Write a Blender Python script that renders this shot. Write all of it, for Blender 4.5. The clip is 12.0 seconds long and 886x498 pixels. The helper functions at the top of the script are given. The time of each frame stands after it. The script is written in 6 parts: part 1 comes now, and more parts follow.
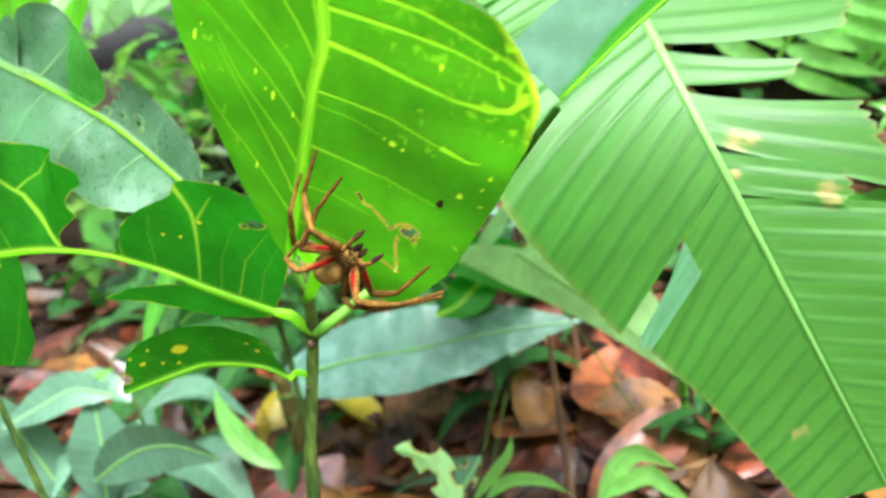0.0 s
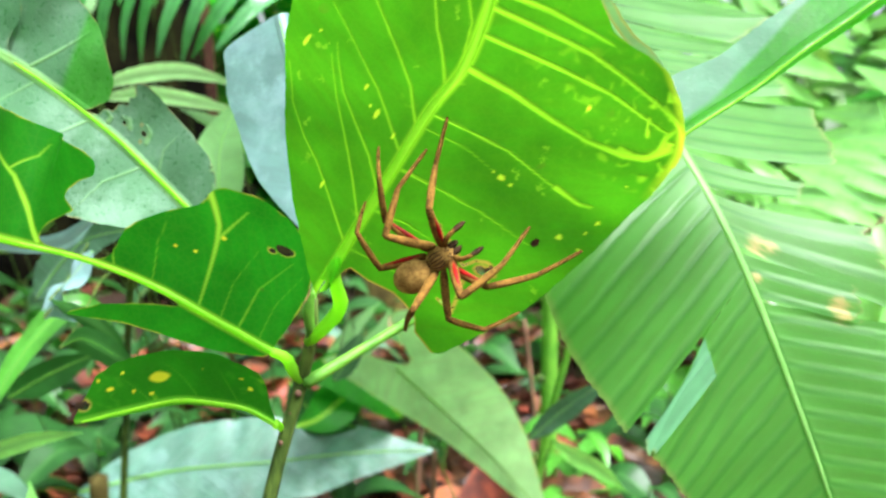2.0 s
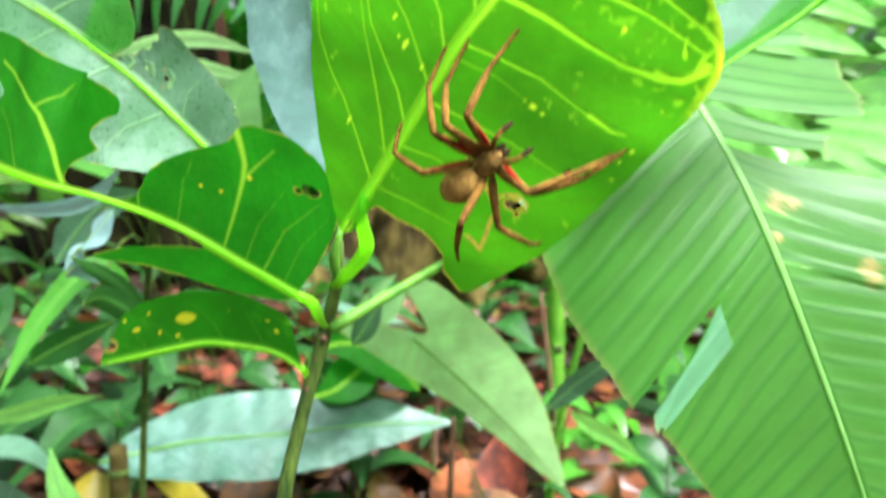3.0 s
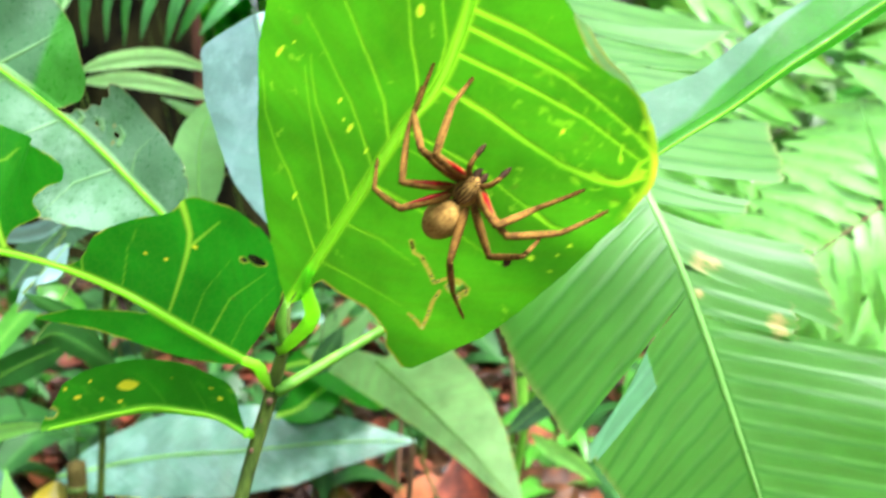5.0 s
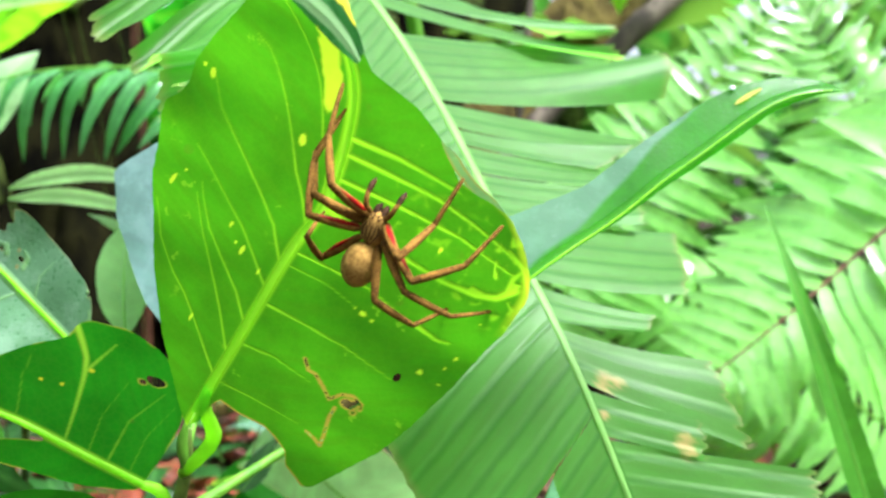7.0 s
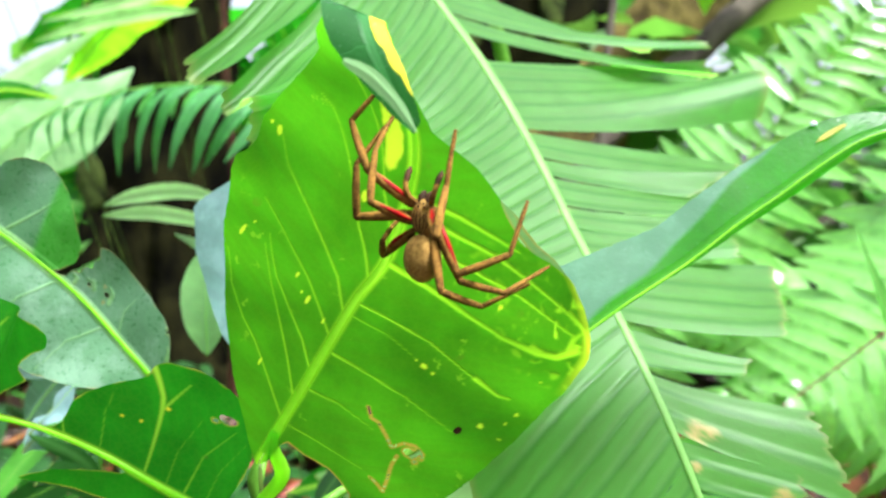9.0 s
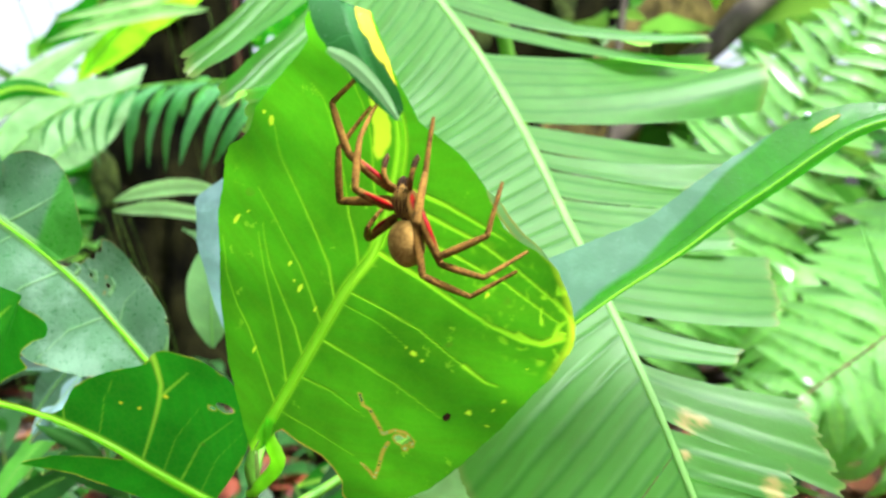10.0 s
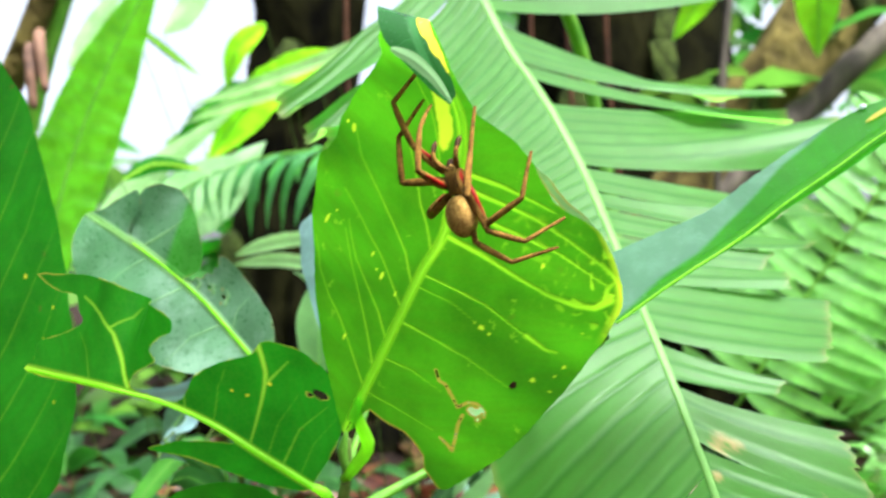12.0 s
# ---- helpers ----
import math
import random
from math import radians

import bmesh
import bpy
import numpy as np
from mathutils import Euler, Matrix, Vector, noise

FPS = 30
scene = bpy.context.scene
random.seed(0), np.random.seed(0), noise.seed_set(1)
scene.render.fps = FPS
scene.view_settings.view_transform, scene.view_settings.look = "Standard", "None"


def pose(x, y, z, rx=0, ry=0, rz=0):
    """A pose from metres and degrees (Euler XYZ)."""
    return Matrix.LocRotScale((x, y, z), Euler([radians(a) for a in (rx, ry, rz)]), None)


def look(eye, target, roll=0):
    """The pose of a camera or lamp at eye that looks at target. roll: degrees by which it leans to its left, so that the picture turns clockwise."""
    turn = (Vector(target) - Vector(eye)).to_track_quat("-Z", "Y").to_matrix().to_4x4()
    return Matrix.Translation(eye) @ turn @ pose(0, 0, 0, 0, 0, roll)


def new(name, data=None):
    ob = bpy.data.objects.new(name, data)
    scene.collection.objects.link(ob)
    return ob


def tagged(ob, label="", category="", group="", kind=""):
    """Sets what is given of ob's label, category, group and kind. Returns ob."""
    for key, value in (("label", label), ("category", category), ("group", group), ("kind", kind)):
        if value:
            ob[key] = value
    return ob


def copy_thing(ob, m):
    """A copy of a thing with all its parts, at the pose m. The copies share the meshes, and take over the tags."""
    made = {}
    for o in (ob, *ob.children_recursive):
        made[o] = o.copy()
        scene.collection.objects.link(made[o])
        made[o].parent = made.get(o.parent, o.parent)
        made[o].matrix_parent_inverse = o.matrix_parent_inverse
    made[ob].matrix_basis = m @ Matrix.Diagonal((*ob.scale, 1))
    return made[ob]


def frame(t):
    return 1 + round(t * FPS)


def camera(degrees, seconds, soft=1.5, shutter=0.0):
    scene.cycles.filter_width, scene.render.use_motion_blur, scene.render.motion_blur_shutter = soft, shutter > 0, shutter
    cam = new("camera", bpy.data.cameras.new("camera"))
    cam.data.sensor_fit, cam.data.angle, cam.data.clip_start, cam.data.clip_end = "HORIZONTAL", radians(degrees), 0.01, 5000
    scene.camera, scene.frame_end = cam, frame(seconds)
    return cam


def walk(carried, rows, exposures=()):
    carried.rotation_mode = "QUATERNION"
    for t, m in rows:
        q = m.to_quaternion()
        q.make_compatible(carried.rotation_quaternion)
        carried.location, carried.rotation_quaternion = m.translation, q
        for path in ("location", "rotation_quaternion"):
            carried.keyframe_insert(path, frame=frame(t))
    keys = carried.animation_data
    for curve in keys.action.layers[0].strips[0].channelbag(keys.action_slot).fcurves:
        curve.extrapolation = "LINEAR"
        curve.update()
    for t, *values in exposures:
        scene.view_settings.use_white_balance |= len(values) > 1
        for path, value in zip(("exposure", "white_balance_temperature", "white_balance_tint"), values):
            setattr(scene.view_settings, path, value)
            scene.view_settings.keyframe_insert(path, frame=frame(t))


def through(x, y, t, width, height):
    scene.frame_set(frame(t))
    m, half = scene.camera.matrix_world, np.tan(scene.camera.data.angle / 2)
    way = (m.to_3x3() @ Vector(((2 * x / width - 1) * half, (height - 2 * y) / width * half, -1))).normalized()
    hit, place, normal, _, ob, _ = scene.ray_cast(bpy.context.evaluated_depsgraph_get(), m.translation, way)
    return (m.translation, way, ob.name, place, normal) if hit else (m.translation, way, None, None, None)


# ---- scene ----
cam = camera(60.0, 12.0, soft=2.4, shutter=0.5)
cam.data.dof.use_dof, cam.data.dof.focus_distance, cam.data.dof.aperture_fstop = True, 0.30, 10.0


def aim(x, y, z, yaw, pitch, roll):
    """The camera's pose from its place and its yaw to the left of +y, pitch and roll in degrees."""
    a, b = radians(yaw), radians(pitch)
    way = Vector((-math.sin(a) * math.cos(b), math.cos(a) * math.cos(b), math.sin(b)))
    return look((x, y, z), Vector((x, y, z)) + way, roll)


PATH = (
    (0, 0.1516, 0.0331, 0.6659, 16.38, -18.53, -12.98),
    (0.5, 0.1143, 0.0123, 0.6670, 10.77, -19.82, -7.50),
    (1, 0.0716, -0.0139, 0.6500, 0.35, -14.61, -0.97),
    (1.5, 0.0434, -0.0083, 0.6515, -1.42, -9.58, -0.46),
    (2, 0.0434, 0.0083, 0.6364, -0.93, -8.94, -0.03),
    (2.5, 0.0421, 0.0204, 0.6408, 0.27, -8.76, 0.03),
    (3, 0.0363, 0.0091, 0.6157, -0.12, -9.80, -0.29),
    (3.2, 0.0375, 0.0024, 0.6077, -0.27, -11.17, -0.64),
    (4.8, 0.0379, 0.0137, 0.6484, -2.88, -11.91, 1.29),
    (5, 0.0496, 0.0129, 0.6495, -1.80, -10.38, 1.27),
    (5.5, 0.0580, 0.0028, 0.6470, -4.30, -6.78, -0.29),
    (6, 0.0711, 0.0052, 0.6566, -5.06, -4.68, 0.44),
    (6.5, 0.0777, 0.0018, 0.6586, -5.24, -3.40, 0.48),
    (6.7, 0.0735, 0.0046, 0.6572, -5.56, -3.31, 0.01),
    (8.3, 0.0883, 0.0027, 0.6627, 1.20, -1.44, 0.18),
    (8.5, 0.0813, 0.0039, 0.6745, 0.32, -2.87, 0.09),
    (9, 0.0823, 0.0057, 0.6778, 1.31, -3.28, -0.23),
    (9.5, 0.0826, 0.0030, 0.6745, 1.66, -3.06, -0.05),
    (10, 0.0915, 0.0026, 0.6743, 2.36, -3.38, -0.26),
    (10.5, 0.1006, -0.0016, 0.6751, 1.97, -3.44, -0.60),
    (11, 0.1140, -0.0069, 0.6601, 4.13, -2.34, -1.41),
    (11.5, 0.1221, -0.0269, 0.6513, 9.43, 0.36, -0.52),
    (12, 0.1131, -0.0286, 0.6378, 10.73, 2.51, -1.91),
)
walk(cam, [(t, aim(*row)) for t, *row in PATH], exposures=((0, 2.20, 6050, 12), (3.2, 2.24, 6050, 12), (5, 2.30, 6050, 12), (6, 2.14, 6050, 12), (6.7, 2.02, 6050, 12), (8.3, 2.0, 6050, 12), (12, 1.98, 6050, 12)))

# ---- light: bright hazy sky, sun high behind the leaves ----
SUN_UP, SUN_ROUND = 60.0, 128.0
world = bpy.data.worlds.new("forest_sky")
scene.world = world
world.use_nodes = True
wn = world.node_tree
sky = wn.nodes.new("ShaderNodeTexSky")
sky.sky_type, sky.sun_disc = "NISHITA", False
sky.dust_density, sky.air_density = 7.0, 1.0
sky.sun_elevation, sky.sun_rotation = radians(SUN_UP), radians(SUN_ROUND)
haze = wn.nodes.new("ShaderNodeHueSaturation")
haze.inputs["Saturation"].default_value = 0.30
wn.links.new(sky.outputs[0], haze.inputs["Color"])
wn.links.new(haze.outputs[0], wn.nodes["Background"].inputs[0])
wn.nodes["Background"].inputs[1].default_value = 0.115
sun = new("sun", bpy.data.lights.new("sun", "SUN"))
sun.data.energy, sun.data.angle, sun.data.color = 3.0, radians(18), (1.0, 0.98, 0.94)
sun.matrix_world = look((0, 0, 0), (-math.sin(radians(SUN_ROUND)) * math.cos(radians(SUN_UP)),
                                    -math.cos(radians(SUN_ROUND)) * math.cos(radians(SUN_UP)), -math.sin(radians(SUN_UP))))


# ---- materials ----
class Net:
    """A short way to write node trees."""

    def __init__(self, name):
        self.mat = bpy.data.materials.new(name)
        self.mat.use_nodes = True
        self.tree = self.mat.node_tree
        self.tree.nodes.clear()
        self.out = self.tree.nodes.new("ShaderNodeOutputMaterial")

    def put(self, socket, value):
        if isinstance(value, bpy.types.NodeSocket):
            self.tree.links.new(value, socket)
        elif isinstance(value, (tuple, list)) and len(value) == 3 and socket.type == "RGBA":
            socket.default_value = (*value, 1)
        else:
            socket.default_value = value

    def node(self, kind, **given):
        n = self.tree.nodes.new("ShaderNode" + kind)
        for key, value in given.items():
            self.put(n.inputs[key.replace("_", " ")], value)
        return n

    def math(self, op, a, b=0.0, c=0.0):
        n = self.tree.nodes.new("ShaderNodeMath")
        n.operation = op
        for socket, value in zip(n.inputs, (a, b, c)):
            self.put(socket, value)
        return n.outputs[0]

    def ramp(self, value, lo, hi, a=0.0, b=1.0):
        n = self.tree.nodes.new("ShaderNodeMapRange")
        n.interpolation_type = "SMOOTHSTEP"
        for socket, v in zip(n.inputs, (value, lo, hi, a, b)):
            self.put(socket, v)
        return n.outputs[0]

    def mix(self, fac, a, b):
        n = self.tree.nodes.new("ShaderNodeMix")
        n.data_type = "RGBA"
        self.put(n.inputs[0], fac), self.put(n.inputs[6], a), self.put(n.inputs[7], b)
        return n.outputs[2]

    def noise(self, where, scale, detail=3.0, rough=0.55):
        n = self.node("TexNoise", Vector=where, Scale=scale, Detail=detail, Roughness=rough)
        return n.outputs[0]

    def bump(self, height, strength, distance):
        return self.node("Bump", Height=height, Strength=strength, Distance=distance).outputs[0]

    def place(self):
        return self.tree.nodes.new("ShaderNodeTexCoord").outputs["Object"]

    def uv(self):
        return self.tree.nodes.new("ShaderNodeTexCoord").outputs["UV"]

    def chance(self):
        return self.tree.nodes.new("ShaderNodeObjectInfo").outputs["Random"]

    def island(self):
        return self.tree.nodes.new("ShaderNodeNewGeometry").outputs["Random Per Island"]

    def finish(self, colour, rough, normal=None, through=None, share=0.0, spec=0.5):
        p = self.node("BsdfPrincipled", Base_Color=colour, Roughness=rough)
        self.put(p.inputs["Specular IOR Level"], spec)
        if normal is not None:
            self.put(p.inputs["Normal"], normal)
        shader = p.outputs[0]
        if through is not None:
            t = self.node("BsdfTranslucent", Color=through)
            if normal is not None:
                self.put(t.inputs["Normal"], normal)
            m = self.node("MixShader")
            self.put(m.inputs[0], share), self.put(m.inputs[1], shader), self.put(m.inputs[2], t.outputs[0])
            shader = m.outputs[0]
        self.put(self.out.inputs[0], shader)
        return self.mat


def leaf_material(name, colour, through, vein, share=0.5, rough=0.38, spacing=0.017, slope=0.55, curve=2.0,
                  width=0.10, pale=0.0, spots=0.0, net=0.35, spec=0.5, vein_through=None, rim=(0.42, 0.36, 0.06), shift=0.0, bump=0.4, mottle=1.0,
                  mark=(0.55, 0.50, 0.02), mark_through=(1.0, 0.95, 0.03), bands=0.5, sky_sheen=None):
    """A living leaf: side veins, fine network, pale flecks, specks, marks, dry bite rims and painted patches of sky
    sheen.
    """
    n = Net(name)
    uv, pos = n.uv(), n.place()
    sep = n.node("SeparateXYZ", Vector=uv)
    a, y = n.math("ABSOLUTE", sep.outputs[0]), sep.outputs[1]
    lean = slope if not isinstance(slope, tuple) else n.math("ADD", slope[0], n.math("MULTIPLY", n.math("GREATER_THAN", sep.outputs[0], 0.0), slope[1] - slope[0]))
    wob = n.math("MULTIPLY", n.math("SUBTRACT", n.noise(uv, 45.0, 2.0), 0.5), spacing * 0.3)
    along = n.math("SUBTRACT", n.math("SUBTRACT", n.math("ADD", y, wob), n.math("MULTIPLY", a, lean)),
                   n.math("MULTIPLY", n.math("MULTIPLY", a, a), curve))
    saw = n.math("FRACT", n.math("DIVIDE", n.math("ADD", along, shift), spacing))
    near = n.math("MULTIPLY", n.math("ABSOLUTE", n.math("SUBTRACT", saw, 0.5)), 2.0)
    side = n.ramp(near, 1.0 - width * 1.6, 1.0)
    mid = n.ramp(a, 0.0035, 0.0008)
    cells = n.tree.nodes.new("ShaderNodeTexVoronoi")
    cells.feature = "DISTANCE_TO_EDGE"
    n.put(cells.inputs["Vector"], uv), n.put(cells.inputs["Scale"], 330.0)
    fine = n.ramp(cells.outputs["Distance"], 0.12, 0.02)
    drawn = n.node("Attribute")
    drawn.attribute_name = "vein"
    veins = n.math("MAXIMUM", n.math("MAXIMUM", mid, n.math("MULTIPLY", side, 0.8 if width else 0.0)), n.math("MULTIPLY", fine, net * 0.25))
    veins = n.math("MAXIMUM", veins, drawn.outputs["Fac"])
    broad = n.noise(pos, 28.0, 3.0)
    grain = n.noise(pos, 420.0, 2.0)
    tone = n.mix(n.math("MULTIPLY", n.ramp(broad, 0.35, 0.7), mottle), colour, tuple(c * 0.62 for c in colour))
    lane = n.node("CombineXYZ")
    n.put(lane.inputs[0], n.math("MULTIPLY", along, 2.6)), n.put(lane.inputs[1], n.math("MULTIPLY", sep.outputs[0], 0.5))
    band = n.math("MULTIPLY", n.ramp(n.noise(lane.outputs[0], 60.0, 3.0), 0.38, 0.66), bands)
    tone = n.mix(band, tone, tuple(c * 0.68 for c in colour))
    # glossy sky reflection painted as paler noise patches
    if sky_sheen:
        cloudy = n.math("MULTIPLY", n.ramp(n.noise(pos, 46.0, 5.0, 0.65), 0.44, 0.62), n.ramp(n.noise(pos, 17.0, 2.0), 0.36, 0.56))
        tone = n.mix(cloudy, tone, sky_sheen)
    tone = n.mix(n.math("MULTIPLY", grain, 0.25), tone, tuple(min(1, c * 1.5) for c in colour))
    tone = n.mix(n.math("MULTIPLY", veins, 0.9), tone, vein)
    glow = n.mix(n.math("MULTIPLY", n.ramp(broad, 0.35, 0.7), mottle), through, tuple(c * 0.6 for c in through))
    glow = n.mix(band, glow, (through[0] * 0.95, through[1] * 0.72, through[2] * 0.8))
    glow = n.mix(n.math("MULTIPLY", veins, 0.9), glow, vein_through or vein)
    if pale:
        blotch = n.math("MULTIPLY", n.ramp(n.noise(uv, 130.0, 3.0, 0.6), 0.62, 0.68), n.ramp(n.noise(uv, 33.0, 2.0), 0.52, 0.62))
        blotch = n.math("MULTIPLY", blotch, pale)
        tone, glow = n.mix(blotch, tone, (0.30, 0.62, 0.02)), n.mix(blotch, glow, (0.55, 1.0, 0.04))
    if spots:
        fleck = n.tree.nodes.new("ShaderNodeTexVoronoi")
        n.put(fleck.inputs["Vector"], uv), n.put(fleck.inputs["Scale"], 60.0)
        dot = n.math("MULTIPLY", n.ramp(fleck.outputs["Distance"], 0.16, 0.1), n.ramp(n.noise(uv, 23.0), 0.55, 0.6))
        dot = n.math("MULTIPLY", dot, spots)
        tone, glow = n.mix(dot, tone, (0.16, 0.1, 0.03)), n.mix(dot, glow, (0.16, 0.09, 0.02))
    patch = n.node("Attribute")
    patch.attribute_name = "mark"
    dapple = n.ramp(n.noise(pos, 70.0, 4.0, 0.6), 0.40, 0.64)
    tone = n.mix(patch.outputs["Fac"], tone, n.mix(dapple, mark, tuple(min(1, c * 1.45 + 0.01) for c in mark)))
    glow = n.mix(patch.outputs["Fac"], glow, mark_through)
    edge = n.node("Attribute")
    edge.attribute_name = "rim"
    dry = n.math("MULTIPLY", edge.outputs["Fac"], 0.9)
    tone, glow = n.mix(dry, tone, rim), n.mix(dry, glow, tuple(min(1, c * 1.6) for c in rim))
    height = n.math("ADD", n.math("MULTIPLY", veins, 1.0), n.math("ADD", n.math("MULTIPLY", grain, 0.25), n.math("MULTIPLY", broad, 1.5 * mottle)))
    gloss = n.math("ADD", rough, n.math("MULTIPLY", n.math("SUBTRACT", grain, 0.5), 0.2))
    return n.finish(tone, gloss, n.bump(height, bump, 0.0009), glow, share, spec)


def plain_material(name, dark, light, scale=60.0, rough=0.6, bump=0.4, depth=0.002, through=None, share=0.0, stretch=None, per="", spec=0.4):
    """A two-tone grained surface; per: 'object' or 'island' lets pieces differ."""
    n = Net(name)
    pos = n.place()
    if stretch:
        pos = n.node("Mapping", Vector=pos, Scale=stretch).outputs[0]
    big, small = n.noise(pos, scale * 0.25, 4.0), n.noise(pos, scale, 4.0, 0.65)
    mixv = n.math("ADD", n.math("MULTIPLY", big, 0.6), n.math("MULTIPLY", small, 0.4))
    tone = n.mix(n.ramp(mixv, 0.36, 0.64), dark, light)
    if per:
        r = n.chance() if per == "object" else n.island()
        hue = n.node("HueSaturation", Color=tone)
        n.put(hue.inputs["Value"], n.math("ADD", 0.55, n.math("MULTIPLY", r, 0.9)))
        n.put(hue.inputs["Hue"], n.math("ADD", 0.475, n.math("MULTIPLY", n.math("FRACT", n.math("MULTIPLY", r, 7.3)), 0.05)))
        tone = hue.outputs[0]
    return n.finish(tone, rough, n.bump(n.math("ADD", small, big), bump, depth), through if through is None else (tone if through == "tone" else through), share, spec)


MAIN = leaf_material("backlit_leaf", (0.034, 0.17, 0.005), (0.105, 0.50, 0.006), (0.20, 0.56, 0.02), 0.66, 0.42, 0.0215, 0.3, 2.2, 0.0,
                     pale=0.3, spots=0.25, net=0.1, vein_through=(0.50, 1.0, 0.02), bump=0.35, rim=(0.42, 0.26, 0.04), mark=(0.42, 0.58, 0.02), mark_through=(0.72, 1.0, 0.03))
# lit copy of a leaf: strong sunlight from behind is put into the lime colour
LIME = leaf_material("painted_sunlit_leaf", (0.10, 0.50, 0.008), (0.36, 1.0, 0.015), (0.20, 0.66, 0.03), 0.78, 0.4, 0.02, 0.5, 0.0, 0.03, net=0.1)
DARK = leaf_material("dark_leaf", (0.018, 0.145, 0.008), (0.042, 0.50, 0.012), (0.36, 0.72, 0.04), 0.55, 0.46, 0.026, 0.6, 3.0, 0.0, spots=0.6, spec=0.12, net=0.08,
                     vein_through=(0.60, 1.0, 0.06), rim=(0.48, 0.42, 0.05))
TIPTOP = leaf_material("leaf_upper_face", (0.012, 0.085, 0.012), (0.03, 0.26, 0.01), (0.03, 0.15, 0.03), 0.3, 0.24, 0.0215, 0.6, 2.0, 0.03, spec=0.35, bump=0.3)
VARIEGATED = leaf_material("mottled_leaf", (0.022, 0.14, 0.006), (0.05, 0.50, 0.010), (0.12, 0.38, 0.03), 0.55, 0.34, 0.016, 0.5, 3.0, 0.0, pale=0.35, net=0.1, spec=0.3,
                           vein_through=(0.30, 0.85, 0.04))
SEEDLING = leaf_material("seedling_leaf", (0.016, 0.075, 0.012), (0.03, 0.22, 0.012), (0.04, 0.14, 0.025), 0.35, 0.45, 0.02, 0.6, 2.0, 0.0, net=0.1, spec=0.3)
YOUNG = leaf_material("young_leaf", (0.06, 0.24, 0.02), (0.14, 0.60, 0.03), (0.10, 0.34, 0.04), 0.45, 0.36, 0.02, 0.6, 2.0, 0.0, net=0.1)
GREY = leaf_material("weathered_leaf", (0.090, 0.205, 0.105), (0.07, 0.24, 0.05), (0.22, 0.42, 0.12), 0.25, 0.30, 0.03, 0.5, 3.0, 0.0, spots=0.4, spec=0.8, bump=0.7, net=0.1, rim=(0.26, 0.20, 0.07), sky_sheen=(0.17, 0.285, 0.195),
                     mark=(0.035, 0.17, 0.018), mark_through=(0.05, 0.40, 0.01))
SILVER = leaf_material("glossy_leaf", (0.075, 0.165, 0.10), (0.08, 0.30, 0.075), (0.13, 0.26, 0.16), 0.25, 0.38, 0.012, 0.35, 4.0, 0.08, spec=0.5)
BLUE = leaf_material("blue_glossy_leaf", (0.16, 0.28, 0.27), (0.26, 0.52, 0.42), (0.22, 0.35, 0.33), 0.35, 0.36, 0.012, 0.35, 4.0, 0.0, spec=0.6, spots=0.3, bump=0.6, net=0.1, sky_sheen=(0.26, 0.41, 0.42))
LANCE = leaf_material("lance_leaf", (0.115, 0.265, 0.185), (0.18, 0.50, 0.32), (0.24, 0.40, 0.31), 0.3, 0.36, 0.020, 0.9, 3.0, 0.05, spec=0.7, spots=0.3, bump=1.2, net=0.3, sky_sheen=(0.19, 0.33, 0.29), rim=(0.50, 0.48, 0.20))
# mark colour here is painted sky reflection on the turned face
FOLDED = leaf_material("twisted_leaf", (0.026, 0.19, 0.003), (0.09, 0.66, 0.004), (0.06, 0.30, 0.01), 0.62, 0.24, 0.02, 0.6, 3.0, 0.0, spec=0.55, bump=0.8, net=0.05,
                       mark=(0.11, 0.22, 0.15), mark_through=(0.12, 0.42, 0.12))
BANANA = leaf_material("banana_leaf", (0.060, 0.185, 0.034), (0.25, 0.72, 0.085), (0.036, 0.122, 0.022), 0.52, 0.48, 0.013, 0.0, 0.0, 0.30, net=0.0, rim=(0.42, 0.34, 0.12),
                       vein_through=(0.13, 0.50, 0.05), spec=0.35, mottle=0.35)
LIP = leaf_material("leaf_lip", (0.12, 0.31, 0.15), (0.20, 0.58, 0.20), (0.12, 0.3, 0.15), 0.3, 0.4, 0.013, 0.0, 0.0, 0.06, net=0.0)
FERN = leaf_material("fern_leaf", (0.20, 0.52, 0.11), (0.46, 1.0, 0.17), (0.26, 0.60, 0.14), 0.48, 0.22, 0.006, 0.8, 0.0, 0.05, net=0.2, spec=1.0)
FERNDARK = leaf_material("dark_fern_leaf", (0.065, 0.27, 0.070), (0.15, 0.62, 0.10), (0.05, 0.20, 0.05), 0.40, 0.26, 0.006, 0.8, 0.0, 0.05, net=0.2, spec=0.9)
HERB = leaf_material("pale_herb_leaf", (0.22, 0.42, 0.17), (0.32, 0.70, 0.18), (0.26, 0.48, 0.2), 0.4, 0.42, 0.014, 0.5, 2.0, 0.03)
PALEHERB = leaf_material("pale_leaf", (0.34, 0.60, 0.24), (0.55, 1.0, 0.34), (0.40, 0.66, 0.28), 0.5, 0.42, 0.014, 0.5, 2.0, 0.03)
RIBM = plain_material("leaf_rib", (0.18, 0.42, 0.02), (0.32, 0.60, 0.04), 200, 0.45, 0.3, 0.0006, (0.50, 0.95, 0.04), 0.7)
PALERIB = plain_material("pale_rib", (0.15, 0.33, 0.075), (0.21, 0.42, 0.11), 200, 0.5, 0.3, 0.0006, (0.45, 0.85, 0.20), 0.45)
STEM = plain_material("green_stem", (0.020, 0.046, 0.008), (0.095, 0.15, 0.022), 260, 0.6, 0.9, 0.0012, stretch=(1, 1, 0.25), spec=0.2)
